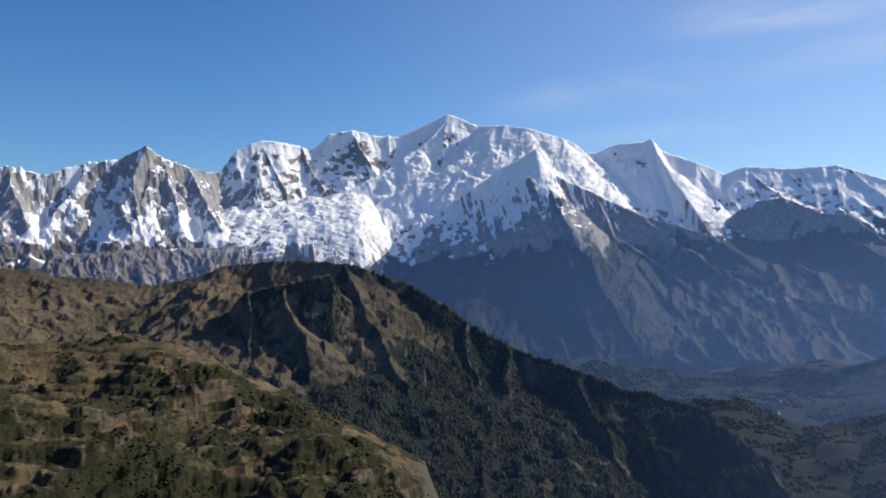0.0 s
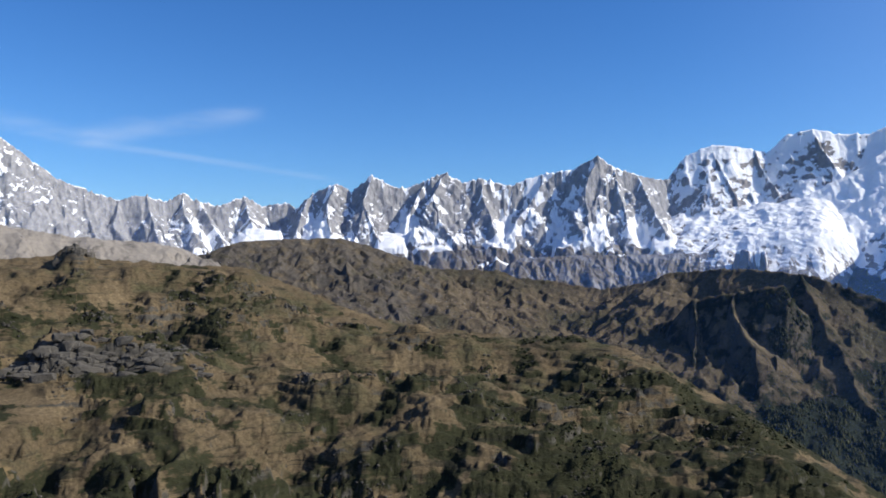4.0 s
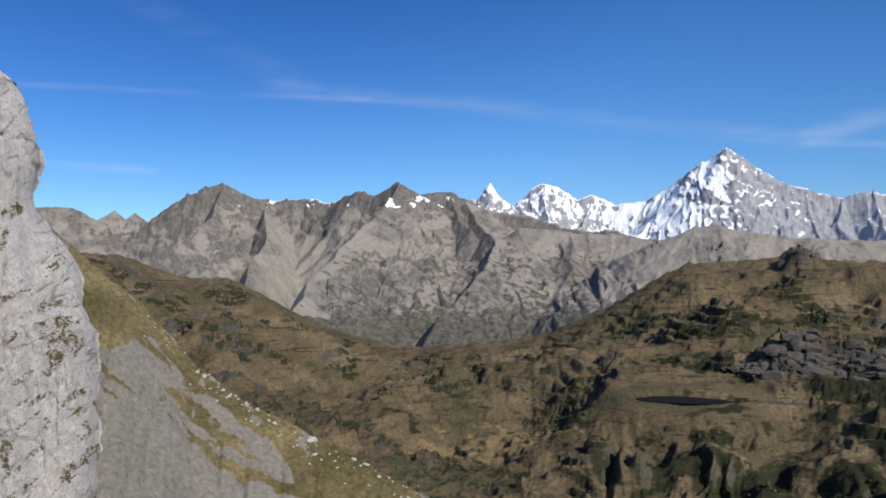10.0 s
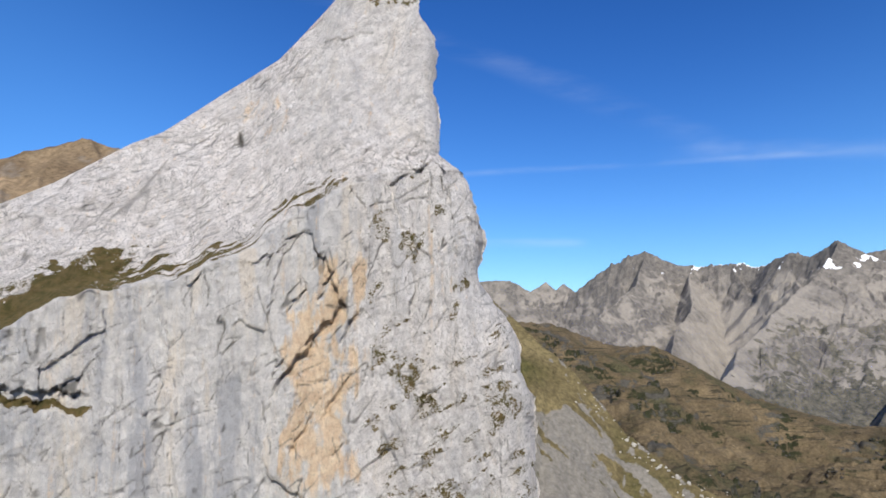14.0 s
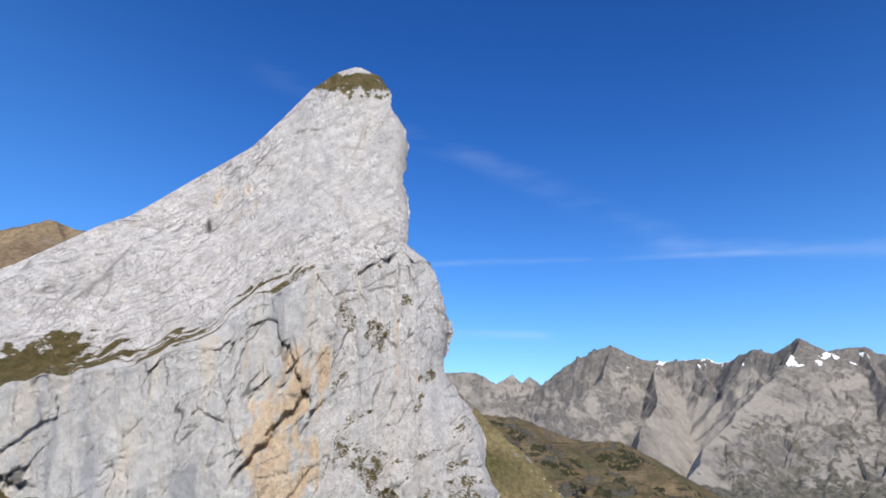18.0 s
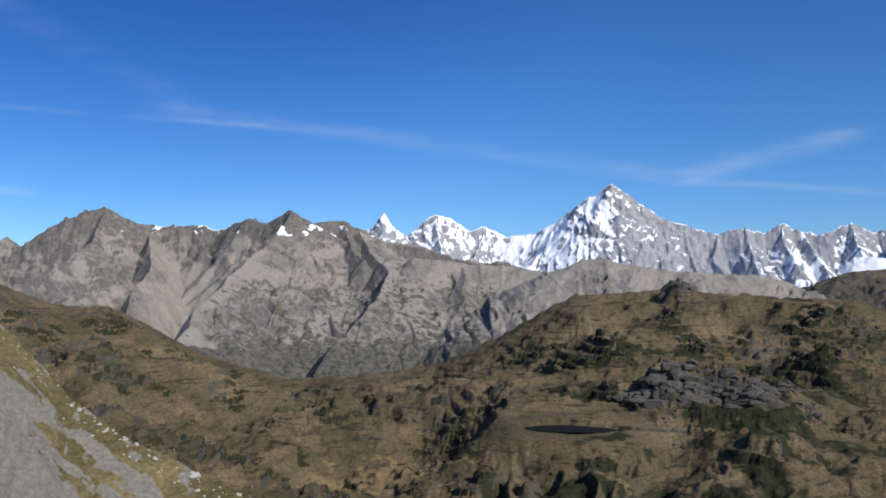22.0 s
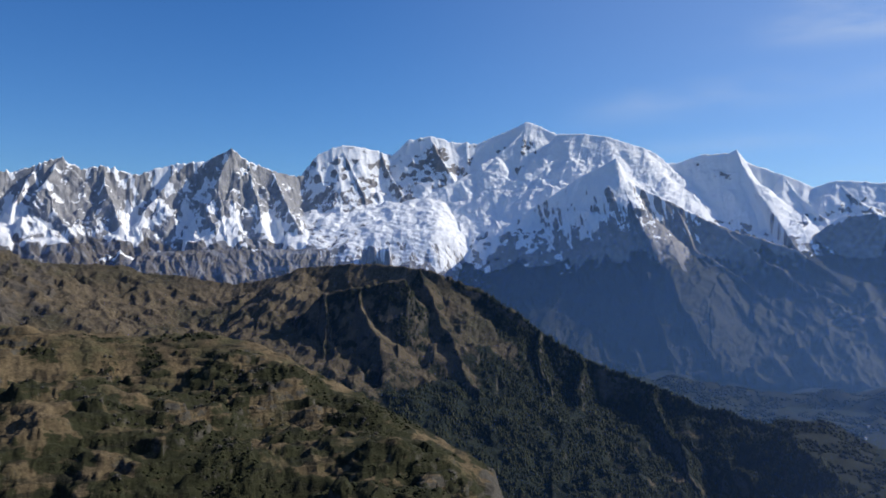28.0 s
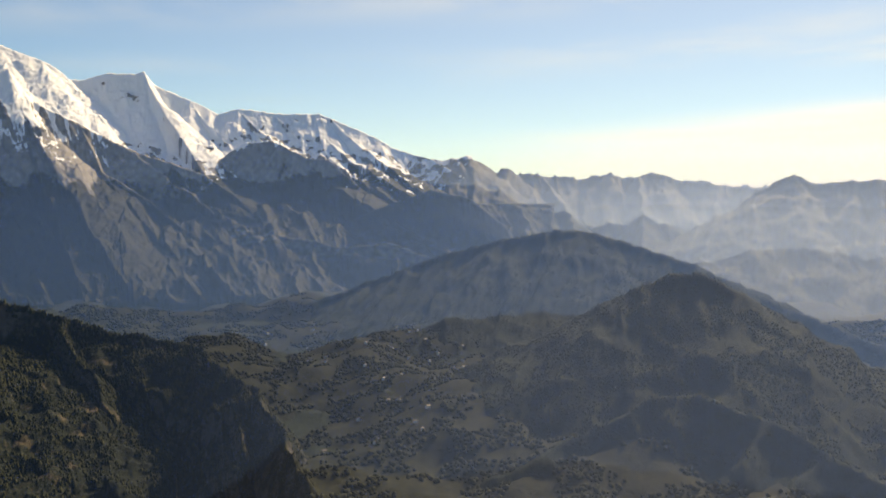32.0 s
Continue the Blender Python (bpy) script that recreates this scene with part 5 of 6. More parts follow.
# the tarn's hollow
pool = smooth(1.25, 0.95, np.hypot((AZ + 61.8) / 2.9, (RR - 858) / 20) + 0.22 * fbm(AZ / 1.6, RR / 16, 3, 29))
H = H * (1 - pool) + (TARN - EYE - 2.0) * pool
H = np.where(RR > cr, cz - 0.45 * (RR - cr) - 0.0004 * (RR - cr) ** 2 + 4 * fbm(X / 30, Y / 30, 3, 9), H)
H += (1 - near) * (1 - calm) * 2.5 * fbm(X / 22, Y / 22, 4, 9)
green = fbm(X / 100, Y / 100, 4, 10)
fine = fbm(X / 28, Y / 28, 4, 28)
# dark shrubs, with the shade of the right-hand lower slope painted into the layer
WOOD_SHADE = 0.65 * smooth(0.5, 1.0, 0.8 * green + 0.6 * fine + 0.65 * smooth(-66, -56, AZ) * smooth(1400, 950, RR) + 0.28 * smooth(-42, -22, AZ) * smooth(1300, 950, RR) + 0.3 * smooth(760, 640, RR))
# darker in the gullies along the lower edge
WOOD_SHADE = np.maximum(WOOD_SHADE, 0.75 * smooth(0.45, 0.85, 1 - rills + 0.3 * fine) * smooth(0, 70, top - RR))
# risers: dark shrubs and the shade under the ledges, put into the colour
WOOD_SHADE = np.maximum(WOOD_SHADE, 0.85 * STEP * near * smooth(-0.5, 0.0, fine + green))
DRY = np.maximum(smooth(1.4, 0.5, np.hypot((AZ + 74.5) / 5.5, (RR - 830) / 55) + 0.7 * fine), 0.38 * smooth(-78, -88, AZ) * smooth(-0.35, 0.3, green + 0.4 * fine))
DRY = np.maximum(DRY, 0.7 * smooth(1.0, 0.4, np.hypot((AZ + 58.2) / 4.2, (RR - 735 + 12 * (AZ + 58)) / 22) + 0.4 * fine))
DRY = np.maximum(DRY, 0.4 * smooth(0.25, 0.6, fbm(X / 70, Y / 70, 4, 36)))
H = H + EYE
MOOR = H, (-108, 2, 480, 2000)
LEDGES = STEP * near * smooth(-103, -95, AZ), (-108, 2, 480, 2000)
BARE = 0.75 * smooth(-3.0, -1.2, AZ + 0.8 * fine) + 0.6 * smooth(0.2, 0.6, crag * smooth(-16, -6, RR - brow) * smooth(26, 8, RR - brow)) + 0.3 * STEP * near + 0.4 * knob + 0.3 * smooth(0.15, 0.6, -green - 0.5 * fine + 0.25 * smooth(900, 1300, RR)) + 0.35 * smooth(-84, -95, AZ) * smooth(-0.1, 0.5, fbm(X / 40, Y / 40, 4, 20))
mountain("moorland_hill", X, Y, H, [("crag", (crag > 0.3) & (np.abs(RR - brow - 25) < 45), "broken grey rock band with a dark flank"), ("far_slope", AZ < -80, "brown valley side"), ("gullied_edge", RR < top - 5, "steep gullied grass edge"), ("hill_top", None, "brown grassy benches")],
         M_moor, "broad moorland hill of brown and green grass with rocky outcrops", "hill", wood=WOOD_SHADE, bare=BARE, dry=DRY)

aw = np.radians(np.linspace(0, 360, 49))[None, :]
rw = np.linspace(0, 1, 6)[:, None]
ta, tr = np.radians(-61.8 + 3.1 * rw * np.cos(aw)), 858 + 22 * rw * np.sin(aw)
M_water, N_, L_, b_ = mat("tarn_water", 0.5, 0.05)
b_.inputs["Base Color"].default_value = (0.012, 0.012, 0.012, 1)
thing("mountain_tarn", grid_mesh("mountain_tarn", tr * np.sin(ta), tr * np.cos(ta), TARN + 0.4 + 0 * tr), M_water, "small dark mountain tarn lying on the moor", "lake", "structure")

# ---------------------------------------------------------------- grassy scree slope
AZ, RR, X, Y = polar(-112, -76, 330, 720, 460, 220)
rim = np.interp(AZ, [-112, -104, -101.6, -98.4, -94.7, -91, -87.1, -83.2, -79, -76], [660, 640, 620, 600, 580, 560, 540, 520, 500, 480])
rim_z = rim * np.tan(np.radians(np.interp(AZ, [-112, -104, -101.6, -98.4, -94.7, -91, -87.1, -83.2, -79, -76], [9.0, 3.2, 0.9, -2.0, -6.4, -9.2, -11.4, -13.3, -15.5, -18.0])))
D = rim - RR
H = EYE + rim_z - np.where(D > 0, 0.62 * D, -0.7 * D) + 2.2 * fbm(X / 35, Y / 35, 4, 171) + 0.8 * fbm(X / 7, Y / 7, 3, 173)
H -= 5 * smooth(5, 60, D) * ridged(AZ / 2.6 + D / 300, D / 400, 3, 175)
edge = 22 + 8 * fbm(X / 30, Y / 30, 4, 183) + 50 * smooth(-97, -101.5, AZ) + 55 * smooth(-90, -85, AZ)
BARE = smooth(-6, 6, D - edge) * (0.9 - 0.25 * smooth(0.3, 0.6, fbm(AZ / 2.5 + D / 80, D / 50, 4, 185)))
BARE = BARE * (1 - 0.75 * smooth(0.05, 0.35, fbm(D / 11 + AZ / 5, AZ / 5, 4, 186)) * smooth(70, 30, D - edge))
BARE = np.maximum(BARE, 0.5 * smooth(0.3, 0.5, fbm(AZ / 0.8 + D / 40, D / 70, 3, 188)) * smooth(-99, -97, AZ) * smooth(-92, -94, AZ))
BARE = np.maximum(BARE, 0.75 * smooth(0.2, 0.5, fbm(X / 14, Y / 14, 4, 187)) * smooth(30, 5, D))
SCREE = H, (-112, -76, 330, 720)
mountain("scree_slope", X, Y, H, [("grass_rim", D < edge, "dry green-yellow grass with stones"), ("scree_field", None, "smooth grey scree")], M_scree, "steep slope of dry grass and pale grey scree below the cliff", "slope", wood=0 * BARE, bare=BARE)

# ---------------------------------------------------------------- brown summit behind the cliff
AZ, RR, X, Y = polar(-150, -122, 800, 1500, 240, 80)
H, D, G, K = relief(X, Y, [
    ([(-150, 9.0, 1150), (-139, 10.6, 1150), (-135.6, 11.4, 1150), (-133.8, 12.1, 1150), (-130.9, 13.05, 1150), (-128.4, 12.6, 1150), (-124, 11.0, 1150)], 0.6, 2000, 1.5),
], EYE - 320, 191, rib=80, ribs=8)
mountain("brown_summit", X, Y, H, [("stony_flank", AZ < -135.5 + 1.5 * fbm(X / 40, Y / 40, 3, 193), "brown stony flank"), ("grassy_top", None, "smooth brown grass top")], M_summit, "rounded brown grassy summit behind the cliff", "mountain", wood=0 * X, bare=0.6 * smooth(0.0, 0.5, fbm(X / 60, Y / 60, 4, 195)))

# ---------------------------------------------------------------- limestone cliff
NA, NE = 620, 560
right_el = [-40, -10.7, -6.9, -3.9, -2.4, -0.1, 1.5, 3.1, 4.7, 6.6, 8.6, 10.4, 11.7, 12.7, 15.6, 19.8, 21.3, 22.9, 24.2, 24.75]
right_az = [-100.6, -101.1, -101.2, -101.25, -101.9, -102.2, -102.8, -104.3, -104.8, -104.5, -104.7, -105.3, -106.2, -107.3, -107.6, -107.6, -108.1, -108.7, -109.7, -111.2]
left_el = [-40, 0, 2.0, 5.0, 8.4, 10.0, 12.8, 13.7, 16.4, 18.9, 20.2, 23.1, 24.3, 24.75]
left_az = [-154, -153, -150, -142, -135.6, -132.5, -128, -126, -122.2, -118.4, -117.1, -114.3, -112.6, -111.25]
v = np.linspace(0, 1, NE)[:, None]
E_ = -38 + 62.75 * v ** 0.75
s_ = np.linspace(0, 1, NA)[None, :]
rough_edge = 0.34 * fbm(E_ / 2.6, 0 * E_, 6, 203, 0.6) * smooth(24.7, 22, E_)
edge_az = np.interp(E_, right_el, right_az) + 0.4
A_ = np.interp(E_, left_el, left_az) * (1 - s_) + edge_az * s_
A_ = A_ + smooth(0.93, 1.0, s_) * rough_edge
E_ = E_ + 0 * s_
led = np.interp(A_, [-150, -135.2, -130.5, -124.3, -120.7, -118, -114.6, -110.2, -107, -100], [-2, 0.9, 3.0, 4.2, 5.8, 7.4, 10.2, 11.4, 11.75, 11.8]) + 0.5 * fbm(A_ / 3, E_ / 3, 3, 205)
slab = np.maximum(E_ - led, 0)
below = np.maximum(led - E_, 0)
R_ = 300 + 8 * fbm(A_ / 8, E_ / 25, 3, 201)
R_ = R_ + slab * np.interp(A_, [-150, -120, -114, -108], [7.5, 6.5, 3.0, 1.5])
R_ = R_ + np.interp(A_, [-150, -125, -116, -112], [9, 6, 2.5, 0.5]) * smooth(0, 1.0, slab)
dd = np.maximum(edge_az - A_, 0)
R_ = R_ + 20 * (1 - np.sqrt(1 - np.clip(1 - dd / 2.6, 0, 1) ** 2))
onwall = smooth(0.6, 0, slab)
# broken planes: upright on the wall, along the beds on the slab
wa, we = A_ + 0.3 * fbm(A_ / 2.0, E_ / 2.0, 4, 225), E_ + 0.35 * fbm(A_ / 2.2, E_ / 2.2, 4, 227)
f1 = facets(wa / 4.2 + we / 14, we / 8.0 - wa / 16, 3)[0]
f2 = facets(wa / 1.4 + we / 4, we / 2.6 - wa / 5, 4)[0]
f3 = facets(A_ / 0.5 + E_ / 2.2, E_ / 0.8 - A_ / 1.8, 5)[0]
R_ = R_ + onwall * (2.0 * f1 + 0.9 * f2 + 0.35 * f3)
head = smooth(-117.5, -115.5, A_ - 0.25 * (E_ - 18)) * smooth(12.5, 14.5, E_)
g1 = facets(wa / 5.0 + we / 5, slab / 2.2 - wa / 14, 6)[0]
g2 = facets(wa / 1.2 + we / 3, slab / 0.8 - wa / 5, 7)[0]
g3 = facets(A_ / 0.42, slab / 0.3 - A_ / 3, 8)[0]
R_ = R_ + (1 - onwall) * (0.7 * g1 + (0.55 - 0.25 * head) * g2 + (0.4 - 0.25 * head) * g3)
R_ = R_ + 0.15 * fbm(A_ / 0.25, E_ / 0.25, 2, 241)


def fissure(turn, wide, long, seed, at):
    """Thin broken cracks that run along one slanting direction."""
    c, s = math.cos(radians(turn)), math.sin(radians(turn))
    u, v = A_ * c + E_ * s, E_ * c - A_ * s
    n = np.abs(perlin(u / wide + 0.07 * fbm(A_ / 1.0, E_ / 1.0, 4, seed + 1), v / long, seed))
    return smooth(0.045, 0.005, n) * smooth(at, at + 0.25, fbm(A_ / 2.5, E_ / 2.5, 3, seed + 2))


CRACK = np.maximum(fissure(-35, 1.5, 9, 271, 0.0), np.maximum(0.7 * fissure(6, 1.6, 14, 275, 0.12), 0.8 * fissure(-72, 1.6, 10, 279, 0.12)))
CRACK = CRACK * (onwall + (1 - onwall) * 0.6 * (1 - 0.5 * head))
beds = np.abs(perlin((slab + 0.25 * fbm(A_ / 3, E_ / 3, 3, 291)) / 0.55, A_ / 7, 293))
CRACK = np.maximum(CRACK, (1 - onwall) * (1 - 0.6 * head) * 0.75 * smooth(0.07, 0.01, beds) * smooth(-0.1, 0.25, fbm(A_ / 2, E_ / 0.7, 4, 295)))
R_ = R_ + 0.9 * CRACK
# the overhanging slit beside the orange scar, and the roof above the grassy niche
slit = np.abs((E_ + 0.3) - 1.25 * (A_ + 115.9) + 0.5 * fbm(A_ / 0.8, E_ / 0.8, 3, 251))
R_ = R_ + 4.5 * smooth(0.5, 0.05, slit) * smooth(2.8, 1.6, np.abs(A_ + 116.2))
for sa, se, lean, half in ((-117.0, 2.6, 1.2, 0.8), (-115.0, 3.6, 1.5, 0.8), (-114.2, -3.8, 1.4, 1.2), (-116.6, -6.2, 1.6, 1.0), (-113.6, 0.6, 1.8, 0.6), (-118.2, -2.0, 1.3, 0.6)):
    rift = np.abs(E_ - se - lean * (A_ - sa) + 0.4 * fbm(A_ / 0.6, E_ / 0.6, 3, 305))
    R_ = R_ + 2.2 * smooth(0.35, 0.03, rift) * smooth(half, 0.5 * half, np.abs(A_ - sa))
niche = E_ + 3.3 + 0.16 * (A_ + 131) + 0.4 * fbm(A_ / 1.2, E_ / 1.2, 3, 253)
R_ = R_ + 3.5 * smooth(0.2, -0.05, niche) * smooth(-1.3, -0.8, niche) * smooth(-129.3, -131.0, A_)
ORANGE = smooth(3.0, 1.2, np.abs(A_ + 115.0 - 0.1 * E_ + 1.6 * fbm(A_ / 4, E_ / 4, 3, 263))) * smooth(6.6, 4.5, E_) * smooth(-12, -8, E_)
ORANGE = np.maximum(ORANGE, 0.42 * smooth(1.8, 0.6, np.hypot((A_ + 119.4) / 1.3, (E_ - 15.2) / 1.2)))
slot = smooth(1.0, 0.3, np.hypot((A_ + 120.9 + 0.15 * (E_ - 13.4)) / 0.22, (E_ - 13.4) / 0.75))
R_ = R_ + 3 * slot
CRACK = np.maximum(CRACK, slot)
ORANGE = ORANGE * (0.85 + 0.7 * fbm(A_ / 1.2, E_ / 2.2, 4, 255))
tuft = fbm(A_ / 0.7, E_ / 0.5, 4, 257)
streaks = smooth(-0.1, 0.35, fbm(A_ / 4.0, (slab - 0.12 * A_) / 0.35, 3, 265))
GRASS = 0.9 * np.maximum(streaks, smooth(-127, -131, A_)) * smooth(1.5, 0.4, np.abs(slab - 0.75 - 0.4 * fbm(A_ / 3, E_, 2, 259))) * smooth(0.0, 0.2, slab) * np.interp(A_, [-150, -129, -126, -122, -116, -112], [1.2, 1.0, 0.85, 0.85, 0.8, 0.3])
GRASS = np.maximum(GRASS, 0.8 * smooth(22.4, 23.6, E_ + 0.6 * tuft) * smooth(24.6, 24.2, E_ + 0.3 * tuft))
GRASS = np.maximum(GRASS, (0.72 + 0.5 * fbm(A_ / 2.5, E_ / 1.2, 4, 307)) * smooth(-126.0, -129.0, A_ + 1.2 * tuft) * smooth(0.0, 0.2, slab) * smooth(3.4, 2.2, slab + 0.8 * tuft))
GRASS = np.maximum(GRASS, 0.9 * smooth(-0.3, -0.7, niche) * smooth(-1.3, -0.9, niche) * smooth(-129, -130.5, A_))
GRASS = np.maximum(GRASS, 0.52 * smooth(0.15, 0.5, fbm(A_ / 3, E_ / 3, 4, 261)) * smooth(-113.5, -111.5, A_) * onwall)
strips = perlin((slab + 0.5 * fbm(A_ / 3, E_ / 2, 3, 297)) / 0.75, A_ / 9, 299)
GRASS = np.maximum(GRASS, 0.75 * smooth(0.1, 0.4, strips) * smooth(-0.15, 0.35, fbm(A_ / 2.4, E_ / 1.2, 4, 301)) * smooth(0.05, 0.3, slab) * smooth(3.0, 1.8, slab + 0.5 * tuft) * np.interp(A_, [-140, -134, -122, -115, -111], [1.0, 1.0, 0.95, 0.8, 0.0]))
GRASS = np.maximum(GRASS, 0.5 * smooth(0.2, 0.45, fbm(A_ / 1.6 - E_ / 4, E_ / 0.9 - A_ / 2, 4, 303)) * smooth(-112.5, -111, A_) * smooth(3, 1, E_) * onwall)
X, Y = R_ * np.sin(np.radians(A_)), R_ * np.cos(np.radians(A_))
Z = EYE + R_ * np.tan(np.radians(E_))
cliff = mountain("limestone_cliff", X, Y, Z, [("summit_head", (E_ > 12.0 + 0.5 * tuft) & (A_ > -117 - 0.3 * tuft), "steep grey rock head with a grass cap"), ("upper_slab", slab > 0.02, "bright tilted limestone slab with grassy ledges"), ("rock_wall", None, "sheer grey wall with an orange scar")],
                 M_cliff, "tall pale grey limestone cliff with grassy ledges and an orange streak", "cliff", rim=False, grass=GRASS, orange=ORANGE, crack=CRACK, wall=np.maximum(onwall * (1 - 0.55 * smooth(-114.5, -112, A_)), 0.4 * head))
AB = np.minimum(A_[:, ::8], edge_az - 1.8)
RB = R_[:, ::8] + np.maximum(60 - 1.2 * np.maximum(E_[:, ::8], 0), 20)
XB, YB = RB * np.sin(np.radians(AB)), RB * np.cos(np.radians(AB))
ZB = Z[:, ::8] - 3
part("back_wall", grid_mesh("back_wall", XB[::6], YB[::6], ZB[::6], flip=True, grass=0 * XB[::6], orange=0 * XB[::6], crack=0 * XB[::6], wall=1 + 0 * XB[::6]), M_cliff, cliff)

# ---------------------------------------------------------------- loose things on the slopes
rnd = random.Random(5)
ICO_T = (1 + 5 ** 0.5) / 2
ICO_V = np.array([(-1, ICO_T, 0), (1, ICO_T, 0), (-1, -ICO_T, 0), (1, -ICO_T, 0), (0, -1, ICO_T), (0, 1, ICO_T), (0, -1, -ICO_T), (0, 1, -ICO_T), (ICO_T, 0, -1), (ICO_T, 0, 1), (-ICO_T, 0, -1), (-ICO_T, 0, 1)]) / 1.902
ICO_F = np.array([(0, 11, 5), (0, 5, 1), (0, 1, 7), (0, 7, 10), (0, 10, 11), (1, 5, 9), (5, 11, 4), (11, 10, 2), (10, 7, 6), (7, 1, 8), (3, 9, 4), (3, 4, 2), (3, 2, 6), (3, 6, 8), (3, 8, 9), (4, 9, 5), (2, 4, 11), (6, 2, 10), (8, 6, 7), (9, 8, 1)])


def tri_mesh(name, co, tris, soft=False):
    me = bpy.data.meshes.new(name)
    me.vertices.add(len(co))
    me.vertices.foreach_set("co", co.astype(np.float32).ravel())
    me.loops.add(tris.size)
    me.loops.foreach_set("vertex_index", tris.astype(np.int32).ravel())
    me.polygons.add(len(tris))
    me.polygons.foreach_set("loop_start", np.arange(0, tris.size, 3, dtype=np.int32))
    me.update(calc_edges=True)
    if soft:
        me.shade_smooth()
    return me


def scatter(name, base_v, base_f, x, y, z, wide, tall, seed, jitter):
    """Many small bodies in one mesh, each turned, stretched and roughened."""
    rs = np.random.RandomState(seed)
    n, k = len(x), len(base_v)
    a = rs.rand(n)[:, None] * 6.283
    v = base_v[None] * (1 + jitter * (rs.rand(n, k, 1) - 0.5))
    vx = (v[..., 0] * np.cos(a) - v[..., 1] * np.sin(a)) * wide[:, None] + x[:, None]
    vy = (v[..., 0] * np.sin(a) + v[..., 1] * np.cos(a)) * wide[:, None] + y[:, None]
    vz = v[..., 2] * tall[:, None] + z[:, None]
    f = base_f[None] + (np.arange(n) * k)[:, None, None]
    return tri_mesh(name, np.stack([vx, vy, vz], -1).reshape(-1, 3), f.reshape(-1, 3))


def leafy(name, lo, hi, scale=0.5):
    m, N, L, b = mat(name, 0.9, 0.1)
    isl = N.new("ShaderNodeNewGeometry").outputs["Random Per Island"]
    n2 = n_noise(N, L, scale, 5, 0.7)
    c = n_ramp(N, L, n_math(N, L, "ADD", n_math(N, L, "MULTIPLY", isl, 0.5), n_math(N, L, "MULTIPLY", n2, 0.5)), [(0.2, lo), (0.8, hi)])
    L.new(c, b.inputs["Base Color"])
    n_bump(N, L, b, n2, 1.0, 1.0)
    return m


def strewn(sheet, box, n, keep, seed, bend=1.0):
    """Random bearings and distances on a sheet where keep(az, r, x, y) is true, with their places."""
    rs = np.random.RandomState(seed)
    az = box[0] + (box[1] - box[0]) * rs.rand(n)
    r = np.sqrt(box[2] ** 2 + (box[3] ** 2 - box[2] ** 2) * rs.rand(n))
    x, y = r * np.sin(np.radians(az)), r * np.cos(np.radians(az))
    k = keep(az, r, x, y)
    az, r, x, y = az[k], r[k], x[k], y[k]
    return az, r, x, y, sample(sheet[0], sheet[1], az, r, bend)


# alpine shrubs on the moor
az, r, x, y, z = strewn(MOOR, (-80, -1, 590, 1250), 30000, lambda a, d, x, y: (0.8 * fbm(x / 100, y / 100, 4, 10) + 0.6 * fbm(x / 28, y / 28, 4, 28) + 0.35 * smooth(-45, -20, a) + 0.35 * smooth(760, 640, d)) > 0.68, 3, 1.3)
rs = np.random.RandomState(4)
w = (0.7 + 1.2 * rs.rand(len(x)) ** 2) * (0.6 + r / 1500)
M_shrub = leafy("alder_shrub", (0.008, 0.012, 0.006), (0.035, 0.038, 0.016))
thing("alpine_shrubs", scatter("alpine_shrubs", ICO_V, ICO_F, x, y, z + 0.2 * w, w, w * 0.75, 5, 0.7), M_shrub, "dark green alder and juniper bushes on the moor", "shrubs", "stuff")

# broken rock along the ledges of the moor
def stony(name, lo, hi):
    m, N, L, b = mat(name, 0.9, 0.15)
    isl = N.new("ShaderNodeNewGeometry").outputs["Random Per Island"]
    n2 = n_noise(N, L, 0.4, 6, 0.7)
    L.new(n_ramp(N, L, n_math(N, L, "ADD", n_math(N, L, "MULTIPLY", isl, 0.4), n_math(N, L, "MULTIPLY", n2, 0.6)), [(0.25, lo), (0.75, hi)]), b.inputs["Base Color"])
    n_bump(N, L, b, n2, 1.0, 1.5)
    return m


M_ledge = stony("moor_rock", (0.022, 0.021, 0.02), (0.1, 0.092, 0.08))
az, r, x, y, z = strewn(MOOR, (-100, -2, 640, 1440), 110000, lambda a, d, x, y: (sample(LEDGES[0], LEDGES[1], a, d, 1.3) > 0.45) & (fbm(x / 90, y / 90, 3, 331) > -0.02), 33, 1.3)
rs = np.random.RandomState(34)
w = (0.45 + 1.2 * rs.rand(len(x)) ** 2) * (0.5 + r / 1300)
thing("rocky_ledges", scatter("rocky_ledges", ICO_V, ICO_F, x, y, z + 0.1 * w, w * 1.15, w * 0.9, 35, 0.75), M_ledge, "dark broken rock along the grassy ledges", "rocks", "stuff")

# the big outcrop, block by block
outcrop = tagged(new("rock_outcrop"), "broken grey rock outcrop standing out of the moor", "rocks")
blocks = []
for k in range(6):
    rs = np.random.RandomState(60 + k)
    bm = bmesh.new()
    bmesh.ops.create_icosphere(bm, subdivisions=2, radius=1)
    for v in bm.verts:
        q = v.co * 1.0
        v.co *= 0.8 + 0.45 * noise.noise(q * 1.1 + Vector((k * 7, 3, 0)))
        v.co.x = 0.55 * round(v.co.x / 0.55) * 0.5 + v.co.x * 0.5
        v.co.z = 0.6 * round(v.co.z / 0.6) * 0.5 + v.co.z * 0.5
    me = bpy.data.meshes.new("rock_block")
    bm.to_mesh(me)
    bm.free()
    me.materials.append(M_ledge)
    blocks.append(me)
